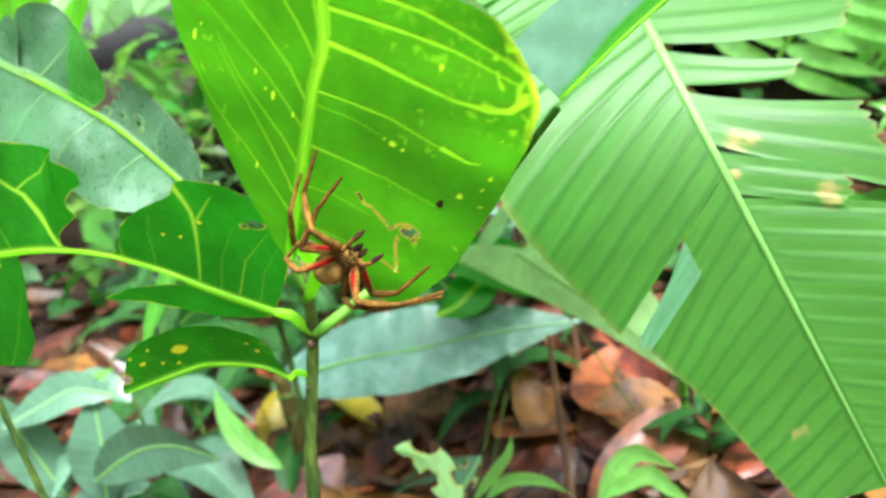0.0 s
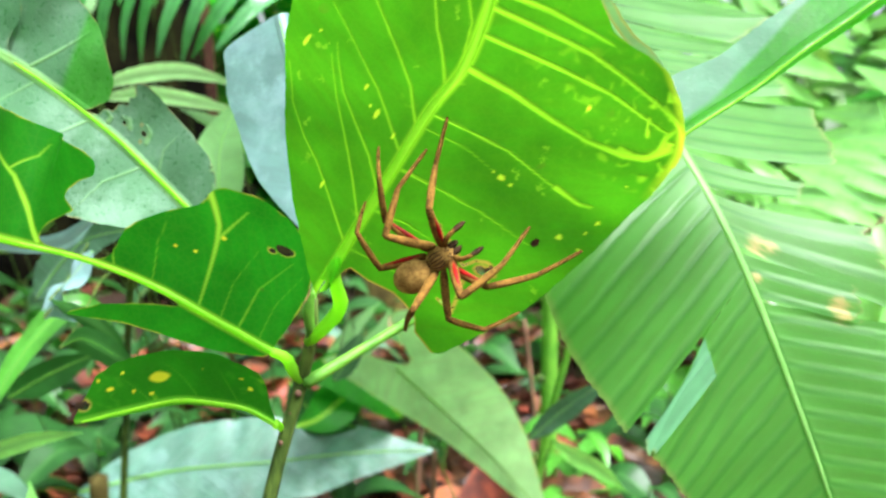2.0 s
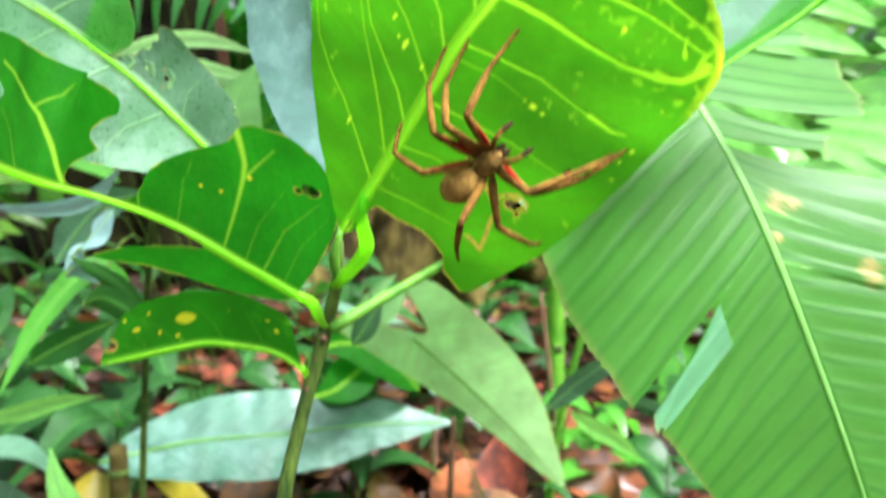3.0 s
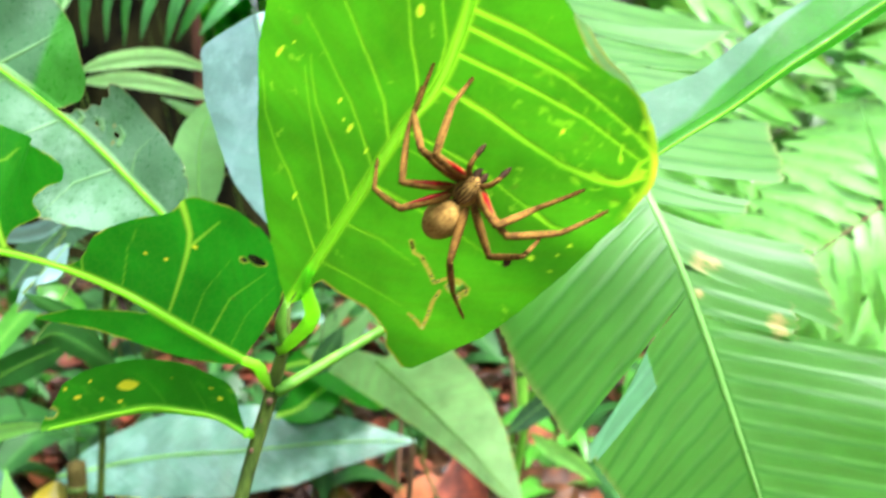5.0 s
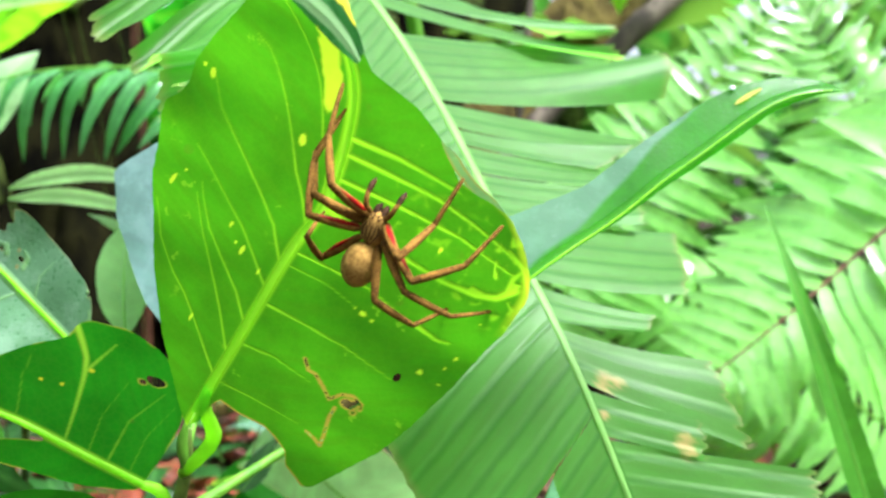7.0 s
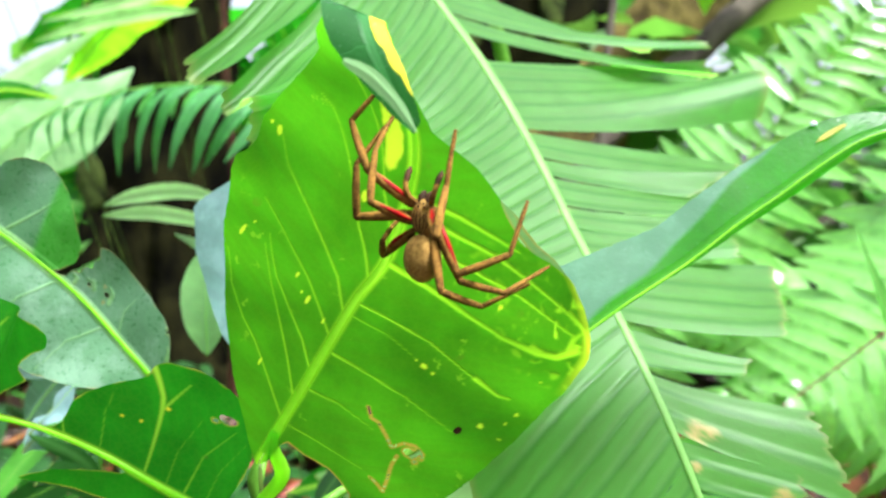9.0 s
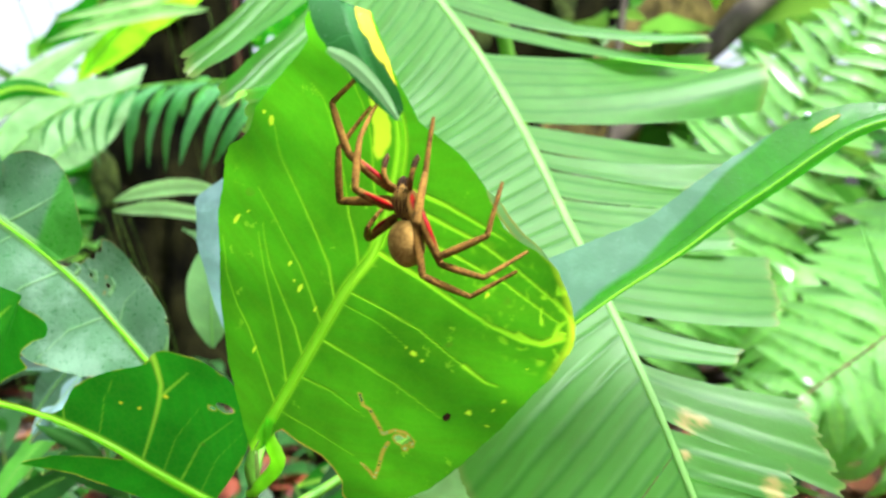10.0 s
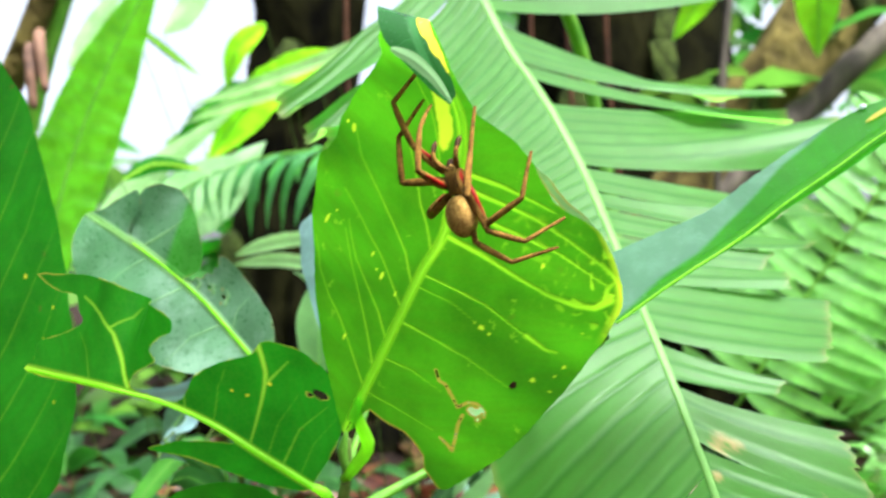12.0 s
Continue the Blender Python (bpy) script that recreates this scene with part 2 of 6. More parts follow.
PETIOLE = plain_material("petiole", (0.06, 0.19, 0.016), (0.14, 0.33, 0.030), 160, 0.5, 0.7, 0.0010, (0.26, 0.60, 0.04), 0.3, spec=0.3)
# soil darkened to carry the shade under the plants in its colour
SOIL = plain_material("forest_soil", (0.005, 0.003, 0.002), (0.028, 0.016, 0.009), 26, 0.95, 0.8, 0.02, spec=0.1)
DEAD = plain_material("dead_leaf", (0.030, 0.009, 0.004), (0.19, 0.060, 0.018), 40, 0.42, 0.6, 0.002, "tone", 0.15, per="object", spec=0.5)
# shaded copy of DEAD: the floor's shade is put into a darker brown
DEADS = plain_material("litter", (0.010, 0.004, 0.002), (0.090, 0.033, 0.012), 40, 0.5, 0.6, 0.002, "tone", 0.15, per="island", spec=0.3)
BARK = plain_material("mossy_bark", (0.020, 0.014, 0.005), (0.13, 0.105, 0.026), 14, 0.9, 0.9, 0.03, stretch=(1, 1, 0.5), spec=0.1)
# near-black bark: the canopy's shade is put into the colour
SHADEBARK = plain_material("shaded_bark", (0.001, 0.001, 0.0006), (0.010, 0.010, 0.003), 12, 0.95, 0.9, 0.03, stretch=(1, 1, 0.4), spec=0.02)
DARKVINE = plain_material("dark_root", (0.02, 0.008, 0.004), (0.06, 0.025, 0.012), 40, 0.8, 0.6, 0.004, spec=0.1)
GREYWOOD = plain_material("grey_deadwood", (0.030, 0.022, 0.014), (0.13, 0.105, 0.075), 20, 0.8, 0.8, 0.01, stretch=(1, 1, 0.2))
VINE = plain_material("brown_vine", (0.07, 0.035, 0.02), (0.18, 0.09, 0.05), 40, 0.75, 0.6, 0.004)
MOSS = plain_material("trunk_moss", (0.014, 0.022, 0.005), (0.07, 0.10, 0.02), 60, 0.95, 0.9, 0.02, spec=0.1)
FOLIAGE = plain_material("far_foliage", (0.04, 0.15, 0.015), (0.10, 0.28, 0.03), 3, 0.45, 0.2, 0.004, "tone", 0.5, per="island")
FUR = plain_material("spider_fur", (0.070, 0.034, 0.007), (0.23, 0.118, 0.022), 900, 0.85, 0.8, 0.0004, spec=0.1)
FURPALE = plain_material("spider_pale_fur", (0.19, 0.105, 0.022), (0.43, 0.255, 0.062), 800, 0.8, 0.8, 0.0004, spec=0.15)
FURDARK = plain_material("spider_dark", (0.016, 0.009, 0.005), (0.055, 0.026, 0.011), 700, 0.7, 0.6, 0.0003, spec=0.1)
FEMUR_RED = plain_material("spider_red", (0.10, 0.002, 0.002), (0.27, 0.004, 0.003), 700, 0.5, 0.5, 0.0003, spec=0.15)
DROP = plain_material("water_drop", (0.5, 0.6, 0.55), (0.7, 0.8, 0.75), 200, 0.05, 0.0, 0.0001, (0.8, 0.9, 0.85), 0.5, spec=1.0)
YELLOW = leaf_material("yellow_blotch", (0.5, 0.42, 0.03), (0.95, 0.85, 0.05), (0.6, 0.5, 0.08), 0.6, 0.4, 0.02, 0.4, 2.0, 0.03)


# ---- building blocks ----
def part(name, mesh, material, parent=None, label=""):
    ob = new(name, mesh)
    if not mesh.materials:
        mesh.materials.append(material)
    ob.parent = parent
    return tagged(ob, label)


def thing(name, label, category, group="", kind="", at=(0, 0, 0)):
    ob = new(name)
    ob.empty_display_size = 0.02
    ob.location = at
    return tagged(ob, label, category, group, kind)


def sheet(verts, faces, uvs=None, rim=None, name="sheet", flat=False, more=None):
    me = bpy.data.meshes.new(name)
    me.from_pydata([tuple(v) for v in verts], [], faces)
    if uvs is not None:
        layer = me.uv_layers.new(name="UVMap")
        corner = np.empty(len(me.loops), dtype=np.int32)
        me.loops.foreach_get("vertex_index", corner)
        layer.data.foreach_set("uv", np.asarray(uvs, dtype=np.float32)[corner].ravel())
    if rim is not None:
        at = me.attributes.new("rim", "FLOAT", "POINT")
        at.data.foreach_set("value", np.asarray(rim, dtype=np.float32))
    for key, values in (more or {}).items():
        me.attributes.new(key, "FLOAT", "POINT").data.foreach_set("value", np.asarray(values, dtype=np.float32).ravel())
    if not flat:
        me.polygons.foreach_set("use_smooth", np.ones(len(me.polygons), dtype=bool))
    me.update()
    return me


def smooth_line(points, n):
    """A smooth line through the points, n samples even in length, and its length."""
    p = np.array(points, float)
    q = np.vstack([2 * p[0] - p[1], p, 2 * p[-1] - p[-2]])
    out = []
    for i in range(len(p) - 1):
        a, b, c, d = q[i:i + 4]
        for t in np.linspace(0, 1, 24, endpoint=False):
            out.append(.5 * (2 * b + (c - a) * t + (2 * a - 5 * b + 4 * c - d) * t * t + (3 * b - a - 3 * c + d) * t ** 3))
    out = np.array(out + [p[-1]])
    m = np.r_[0, np.cumsum(np.linalg.norm(np.diff(out[:, :3], axis=0), axis=1))]
    k = np.linspace(0, m[-1], n)
    return np.stack([np.interp(k, m, out[:, j]) for j in range(out.shape[1])], 1), m[-1]


def tube(points, radii, sides=8, n=24, name="tube", flatten=1.0, lumps=0.0):
    """A tapered, round-ended tube along a smooth line."""
    r = np.array([radii] * len(points) if np.isscalar(radii) else radii, float)
    if len(r) != len(points):
        r = np.interp(np.linspace(0, 1, len(points)), np.linspace(0, 1, len(r)), r)
    q, _ = smooth_line(np.hstack([np.array(points, float), r[:, None]]), n)
    c, r = q[:, :3], np.maximum(q[:, 3], 1e-5)
    t = np.gradient(c, axis=0)
    t /= np.linalg.norm(t, axis=1)[:, None]
    up = np.array((0.31, 0.17, 0.93)) if abs(t[0, 2]) < 0.9 else np.array((0.9, 0.3, 0.1))
    verts, faces = [], []
    for i in range(n):
        u = np.cross(t[i], up)
        u /= np.linalg.norm(u)
        w = np.cross(u, t[i])
        for k in range(sides):
            ang = 2 * math.pi * k / sides
            rr = r[i] * (1 + lumps * noise.noise(Vector(c[i] / max(r[i], 1e-4) * 0.7) + Vector((math.cos(ang), math.sin(ang), 0))))
            verts.append(c[i] + rr * (math.cos(ang) * u + flatten * math.sin(ang) * w))
    for i in range(n - 1):
        for k in range(sides):
            b = (k + 1) % sides
            faces.append((i * sides + k, i * sides + b, (i + 1) * sides + b, (i + 1) * sides + k))
    verts += [c[0] - t[0] * r[0] * 0.5, c[-1] + t[-1] * r[-1] * 0.5]
    e = len(verts)
    for k in range(sides):
        b = (k + 1) % sides
        faces += [(e - 2, b, k), (e - 1, (n - 1) * sides + k, (n - 1) * sides + b)]
    return sheet(verts, faces, name=name)


def blob(size, centre=(0, 0, 0), segs=20, rings=14, bump=0.0, seed=0.0, shape=None, name="blob"):
    """A rounded body; shape(u) scales its girth along x."""
    verts, faces = [], []
    for i in range(rings + 1):
        a = math.pi * i / rings
        for k in range(segs):
            b = 2 * math.pi * k / segs
            g = shape((1 - math.cos(a)) / 2) if shape else 1.0
            p = Vector((-math.cos(a), g * math.sin(a) * math.cos(b), g * math.sin(a) * math.sin(b)))
            p *= 1 + bump * noise.noise(p * 2.5 + Vector((seed, 0, 0)))
            verts.append([p[j] * size[j] + centre[j] for j in range(3)])
    for i in range(rings):
        for k in range(segs):
            b = (k + 1) % segs
            faces.append((i * segs + k, (i + 1) * segs + k, (i + 1) * segs + b, i * segs + b))
    return sheet(verts, faces, name=name)


class Surface:
    """The sheet of a leaf round its rib. at(a, v): the place a metres beside the rib (right of it is positive), v from foot to tip."""

    def __init__(self, rib, across, left=(0, 0), right=(0, 0), wave=0.0, n=81, seed=0.0, slant=False):
        ac = np.array(across, float)
        if ac.ndim == 1:
            ac = np.tile(ac, (len(rib), 1))
        q, self.length = smooth_line(np.hstack([np.array(rib, float), ac]), n)
        self.c = q[:, :3]
        t = np.gradient(self.c, axis=0)
        self.t = t / np.linalg.norm(t, axis=1)[:, None]
        a = q[:, 3:] if slant else q[:, 3:] - (q[:, 3:] * self.t).sum(1)[:, None] * self.t
        self.a = a / np.linalg.norm(a, axis=1)[:, None]
        out = np.cross(self.a, self.t)
        self.nrm = out / np.linalg.norm(out, axis=1)[:, None]
        self.left, self.right, self.n, self.wave, self.seed = left, right, n, wave, seed

    def lay(self, m, v):
        k = np.clip(v, 0, 1) * (self.n - 1)
        i = np.minimum(k.astype(int), self.n - 2)
        w = (k - i)[..., None]
        return m[i] * (1 - w) + m[i + 1] * w

    def at(self, a, v, lift=0.0):
        a, v = np.asarray(a, float), np.asarray(v, float)
        f, c = np.where(a < 0, self.left[0], self.right[0]), np.where(a < 0, self.left[1], self.right[1])
        h = f * np.abs(a) + c * a * a + lift
        if self.wave:
            h = h + self.wave * np.abs(a) / 0.05 * (np.sin(v * self.length * 190 + self.seed) * 0.5 + np.sin(v * self.length * 83 + a * 40 + self.seed * 2))
        return self.lay(self.c, v) + self.lay(self.a, v) * a[..., None] + self.lay(self.nrm, v) * h[..., None]

    def axes(self, a, v):
        """Matrix at a spot: x across, y towards the tip, z out of the sheet."""
        e = 0.002
        p = self.at(np.array([a, a - e, a + e]), np.array([v, v, v]))
        q = self.at(np.array([a, a]), np.array([v - e, v + e]))
        y = Vector(q[1] - q[0]).normalized()
        x = Vector(p[2] - p[1])
        x = (x - x.dot(y) * y).normalized()
        m = Matrix((x, y, x.cross(y))).transposed().to_4x4()
        m.translation = p[0]
        return m


def ripple(x, y, seed):
    return noise.noise(Vector((x * 260 + seed, y * 260, seed * 3.1))) + 0.5 * noise.noise(Vector((x * 700, y * 700 + seed, seed)))


def blade(surface, left, right, v0=0.0, v1=1.0, bites=(), cell=0.0014, seed=1.0, ragged=0.0004, name="blade", veins=(), marks=(), meander=None, open_rib=False, region=None, lines=(), tears=(), low=None):
    """The sheet between the outlines left and right: rows of (v, half width). bites: (metres along, metres beside, radius[, stretch[, beyond the rib only]]).
    veins: (v, a from, a to, slope, curve, width, strength); marks: (v, a, radius, stretch), uneven blotches; meander(a, v): strength of a
    short pale flecks; region(a, v): further marks; open_rib leaves room for the midrib; lines: (width, strength, spots (a, v)) of wandering veins;
    tears: rows of spots along dry-edged cracks; low(a): the share of the length at which the sheet begins."""
    rows = max(8, int((v1 - v0) * surface.length / cell))
    wide = max(max(w for _, w in left), max(w for _, w in right))
    cols = max(4, int(wide / cell))
    vs = np.linspace(v0, v1, rows + 1)
    # close to the ends the outline changes fast
    lw = np.interp(vs, [p[0] for p in left], [p[1] for p in left])
    rw = np.interp(vs, [p[0] for p in right], [p[1] for p in right])
    soften = np.array((1, 2, 3, 2, 1)) / 9
    lw[2:-2], rw[2:-2] = np.convolve(lw, soften, "same")[2:-2], np.convolve(rw, soften, "same")[2:-2]
    for i in range(rows + 1):
        lw[i] = max(0.0002, lw[i] + ragged * ripple(0.0, vs[i] * surface.length, seed))
        rw[i] = max(0.0002, rw[i] + ragged * ripple(0.5, vs[i] * surface.length, seed))
    u = np.linspace(-1, 1, 2 * cols + 1)
    a = np.where(u[None] < 0, u[None] * lw[:, None], u[None] * rw[:, None])
    v = np.repeat(vs[:, None], 2 * cols + 1, 1)
    if low is not None:
        v = v + np.maximum(0, low(a) - v0) * np.clip(1 - (v - v0) / 0.13, 0, 1)
    verts = surface.at(a, v).reshape(-1, 3)
    y = v * surface.length
    uvs = np.stack([a, y], -1).reshape(-1, 2)
    gone = np.zeros(a.shape)
    rim = np.zeros(a.shape)
    for bite in bites:
        by, ba, r = bite[:3]
        k = bite[3] if len(bite) > 3 else 1.0
        d = np.hypot((y - by) / k, a - ba)
        if len(bite) > 4:
            d = np.where(a < 0, 9.0, d)
        close = np.argwhere(d < r * 1.8 + 0.003)
        for i, j in close:
            rr = r * (1 + (0.28 if r < 0.03 else 0.02) * ripple(a[i, j] * 0.35, y[i, j] * 0.35, seed + by * 50))
            if d[i, j] < rr and r > 0.0004:
                gone[i, j] = 1
            rim[i, j] = max(rim[i, j], 1 - max(0.0, d[i, j] - rr) / max(0.0007, min(0.0011, 0.5 * r)))
    drawn, spot = np.zeros(a.shape), np.zeros(a.shape)
    for width, strength, spots in lines:
        d, along = away(a, y, [(p, q * surface.length) for p, q in spots])
        drawn = np.maximum(drawn, strength * (1 - 0.5 * along) * np.clip(1.6 - d / (width * (1 - 0.45 * along)), 0, 1))
    for spots in tears:
        d, _ = away(a, y, [(p, q * surface.length) for p, q in spots])
        wob = np.array([0.0003 * noise.noise(Vector((p * 900, q * 900, 5.0))) for p, q in zip(a.ravel(), y.ravel())]).reshape(a.shape) if d.min() < .002 else 0
        rim = np.maximum(rim, np.clip(1.7 - (d + wob) / .0006, 0, 1))
        gone = np.maximum(gone, d < .00035)
    if low is not None:
        rim = np.maximum(rim, np.clip(1.5 - (v - low(a)) * surface.length / .0006, 0, 1) * (a > .004))
    for v0_, a0, a1, slope, curve, width, strength in veins:
        lo, hi = min(a0, a1), max(a0, a1)
        b = np.abs(a)
        d = np.abs(y - v0_ * surface.length - slope * b - curve * a * a) / np.sqrt(1 + (slope + 2 * curve * b) ** 2)
        along = np.clip((np.abs(a1) - b) / max(1e-6, hi - lo), 0, 1)
        fade = np.clip(along * 6, 0, 1) * (0.55 + 0.45 * along)
        drawn = np.maximum(drawn, np.where((a >= lo) & (a <= hi), strength * fade * np.clip(1.6 - d / (width * (0.5 + 0.5 * along)), 0, 1), 0))
    for mv, ma, r, k in marks:
        d = np.hypot((y - mv * surface.length) / k, a - ma)
        for i, j in np.argwhere(d < r * 1.7):
            rr = r * (1 + 0.35 * ripple(a[i, j] * 0.5, y[i, j] * 0.5, seed + mv * 70))
            spot[i, j] = max(spot[i, j], min(1.0, max(0.0, (rr - d[i, j]) / (0.25 * r) + 0.5)))
    if region is not None:
        spot = np.maximum(spot, region(a, v))
    if meander is not None:
        force = meander(a, v)
        for i, j in np.argwhere(force > 0.03):
            n0 = abs(noise.noise(Vector((a[i, j] * 230, y[i, j] * 130, seed)))) / 0.22
            n1 = min(1.0, max(0.0, 4.0 * noise.noise(Vector((a[i, j] * 210, y[i, j] * 260, seed + 9))) - 0.1))
            drawn[i, j] = max(drawn[i, j], force[i, j] * n1 * min(1.0, max(0.0, 1.5 * (1 - n0))))
    c = 2 * cols + 1
    faces = []
    for i in range(rows):
        for j in range(2 * cols):
            if open_rib and j in (cols - 1, cols):
                continue
            if gone[i, j] + gone[i + 1, j] + gone[i, j + 1] + gone[i + 1, j + 1] < 2.5:
                faces.append((i * c + j, i * c + j + 1, (i + 1) * c + j + 1, (i + 1) * c + j))
    return sheet(verts, faces, uvs, np.clip(rim, 0, 1).ravel(), name, more={"vein": drawn, "mark": spot})


def away(a, y, spots):
    """Distance of the places (a, y) from a broken line, and the share of its length at the nearest point."""
    best, along = np.full(a.shape, 9.0), np.zeros(a.shape)
    total = sum(math.dist(p, q) for p, q in zip(spots, spots[1:]))
    done = 0.0
    for (a0, y0), (a1, y1) in zip(spots, spots[1:]):
        n = max(1e-9, math.dist((a0, y0), (a1, y1)))
        k = np.clip(((a - a0) * (a1 - a0) + (y - y0) * (y1 - y0)) / n ** 2, 0, 1)
        d = np.hypot(a - a0 - k * (a1 - a0), y - y0 - k * (y1 - y0))
        along = np.where(d < best, (done + k * n) / total, along)
        best = np.minimum(best, d)
        done += n
    return best, along


def rounded(spots, n=4):
    """A closed outline with its corners eased."""
    out = []
    for k in range(len(spots)):
        p0, p1, p2, p3 = (np.array(spots[(k + j) % len(spots)], float) for j in (-1, 0, 1, 2))
        for t in np.linspace(0, 1, n, endpoint=False):
            m1, m2 = (p2 - p0) * .32, (p3 - p1) * .32
            out.append(tuple((2 * t ** 3 - 3 * t * t + 1) * p1 + (t ** 3 - 2 * t * t + t) * m1 + (3 * t * t - 2 * t ** 3) * p2 + (t ** 3 - t * t) * m2))
    return out


def cutout(surface, outline, holes=(), cell=0.001, lift=0.0, lines=(), marks=(), rim_width=0.0006, region=None, seed=1.0, name="blade", rough=0.0005):
    """The part of a leaf's sheet inside a closed outline of spots (metres beside the rib, share of its length), its edge drawn smooth.
    holes: (a, v, radius, stretch); lines and marks as for blade()."""
    ring_ = [(p, q * surface.length) for p, q in rounded(outline)]
    ring_ = [(p + rough * ripple(p, q, seed), q + rough * ripple(p + 1, q, seed)) for p, q in ring_]
    pa, py = np.array(ring_).T
    gap = []
    for ha, hv, r, k in holes:
        gap.append([(ha + r * math.cos(t) * (1 + .35 * ripple(math.cos(t) * .01, math.sin(t) * .01, ha * 900 + seed)), hv * surface.length + k * r * math.sin(t) * (1 + .35 * ripple(math.sin(t) * .01, math.cos(t) * .01, seed))) for t in np.linspace(0, 6.2832, 15)[:-1]])
    a, y = np.meshgrid(np.arange(pa.min() - cell, pa.max() + 2 * cell, cell), np.arange(py.min() - cell, py.max() + 2 * cell, cell))

    def inside(loop):
        hit = np.zeros(a.shape, bool)
        for (x0, y0), (x1, y1) in zip(loop, loop[1:] + loop[:1]):
            cross = (y0 > y) != (y1 > y)
            hit ^= cross & (a < x0 + (y - y0) * (x1 - x0) / (y1 - y0 if y1 != y0 else 1e-12))
        return hit

    keep = inside(ring_)
    for loop in gap:
        keep &= ~inside(loop)
    best, na, ny = np.full(a.shape, 9.0), a.copy(), y.copy()
    for loop in [ring_] + gap:
        for (x0, y0), (x1, y1) in zip(loop, loop[1:] + loop[:1]):
            n = max(1e-12, (x1 - x0) ** 2 + (y1 - y0) ** 2)
            k = np.clip(((a - x0) * (x1 - x0) + (y - y0) * (y1 - y0)) / n, 0, 1)
            qa, qy = x0 + k * (x1 - x0), y0 + k * (y1 - y0)
            d = np.hypot(a - qa, y - qy)
            na, ny, best = np.where(d < best, qa, na), np.where(d < best, qy, ny), np.minimum(d, best)
    a, y = np.where(keep, a, na), np.where(keep, y, ny)
    rim = np.clip(1.5 - np.where(keep, best, 0) / rim_width, 0, 1)
    for i, j in np.argwhere(rim > 0):
        rim[i, j] *= min(1.0, max(0.0, 0.4 + 2.2 * noise.noise(Vector((a[i, j] * 110, y[i, j] * 110, seed)))))
    drawn, spot = np.zeros(a.shape), np.zeros(a.shape)
    for width, strength, spots in lines:
        d, along = away(a, y, [(p, q * surface.length) for p, q in spots])
        drawn = np.maximum(drawn, strength * (1 - 0.5 * along) * np.clip(1.6 - d / (width * (1 - 0.45 * along)), 0, 1))
    for mv, ma, r, k in marks:
        d = np.hypot((y - mv * surface.length) / k, a - ma)
        spot = np.maximum(spot, np.clip((r - d) / (.25 * r) + .5, 0, 1))
    if region is not None:
        spot = np.maximum(spot, region(a, y / surface.length))
    verts = surface.at(a, y / surface.length, lift).reshape(-1, 3)
    c = a.shape[1]
    faces = [(i * c + j, i * c + j + 1, (i + 1) * c + j + 1, (i + 1) * c + j) for i in range(a.shape[0] - 1) for j in range(c - 1)
             if keep[i, j] or keep[i + 1, j] or keep[i, j + 1] or keep[i + 1, j + 1]]
    used = sorted({k for f in faces for k in f})
    at = {k: i for i, k in enumerate(used)}
    return sheet(verts[used], [tuple(at[k] for k in f) for f in faces], np.stack([a, y], -1).reshape(-1, 2)[used], rim.ravel()[used], name,
                 more={"vein": drawn.ravel()[used], "mark": spot.ravel()[used]})


def ridge(surface, v0, v1, r0, r1, flare, name="ridge"):
    """A low arched midrib, open at the back, that stands out of one face of the leaf."""
    vs = np.linspace(v0, v1, 70)
    rr = np.linspace(r0, r1, 70)
    arc = np.linspace(0, math.pi, 9)
    rr = rr * np.array([1 + 0.10 * ripple(0.3, v * surface.length * 0.6, r0 * 900) for v in vs])
    a = rr[:, None] * np.cos(arc)[None]
    lift = flare * rr[:, None] * np.sin(arc)[None]
    verts = surface.at(a, np.repeat(vs[:, None], 9, 1), lift).reshape(-1, 3)
    faces = [(i * 9 + j, i * 9 + j + 1, (i + 1) * 9 + j + 1, (i + 1) * 9 + j) for i in range(69) for j in range(8)]
    return sheet(verts, faces, name=name)


def rib_tube(surface, v0, v1, r0, r1, lift=0.0, name="rib"):
    vs = np.linspace(v0, v1, 14)
    line = surface.at(np.zeros(14), vs, lift)
    return tube(line, np.linspace(r0, r1, 14), 8, 40, name)


# ---- ground ----
GROUND = 0.08


def ground_height(x, y):
    return GROUND + 0.03 * noise.noise(Vector((x * 1.1, y * 1.1, 3.0))) + 0.012 * noise.noise(Vector((x * 5, y * 5, 7.0)))


def build_ground():
    edge = [-40, -20, -10, -6, -4, -3] + list(np.arange(-2.4, 2.41, 0.08)) + [3, 4, 6, 10, 20, 40]
    verts = [(x, y + 1.0, ground_height(x, y + 1.0)) for y in edge for x in edge]
    c = len(edge)
    faces = [(i * c + j, i * c + j + 1, (i + 1) * c + j + 1, (i + 1) * c + j) for i in range(c - 1) for j in range(c - 1)]
    ob = part("ground", sheet(verts, faces, name="ground"), SOIL)
    tagged(ob, "forest soil under the leaf litter, shade put into its dark colour", "ground", kind="structure")


build_ground()


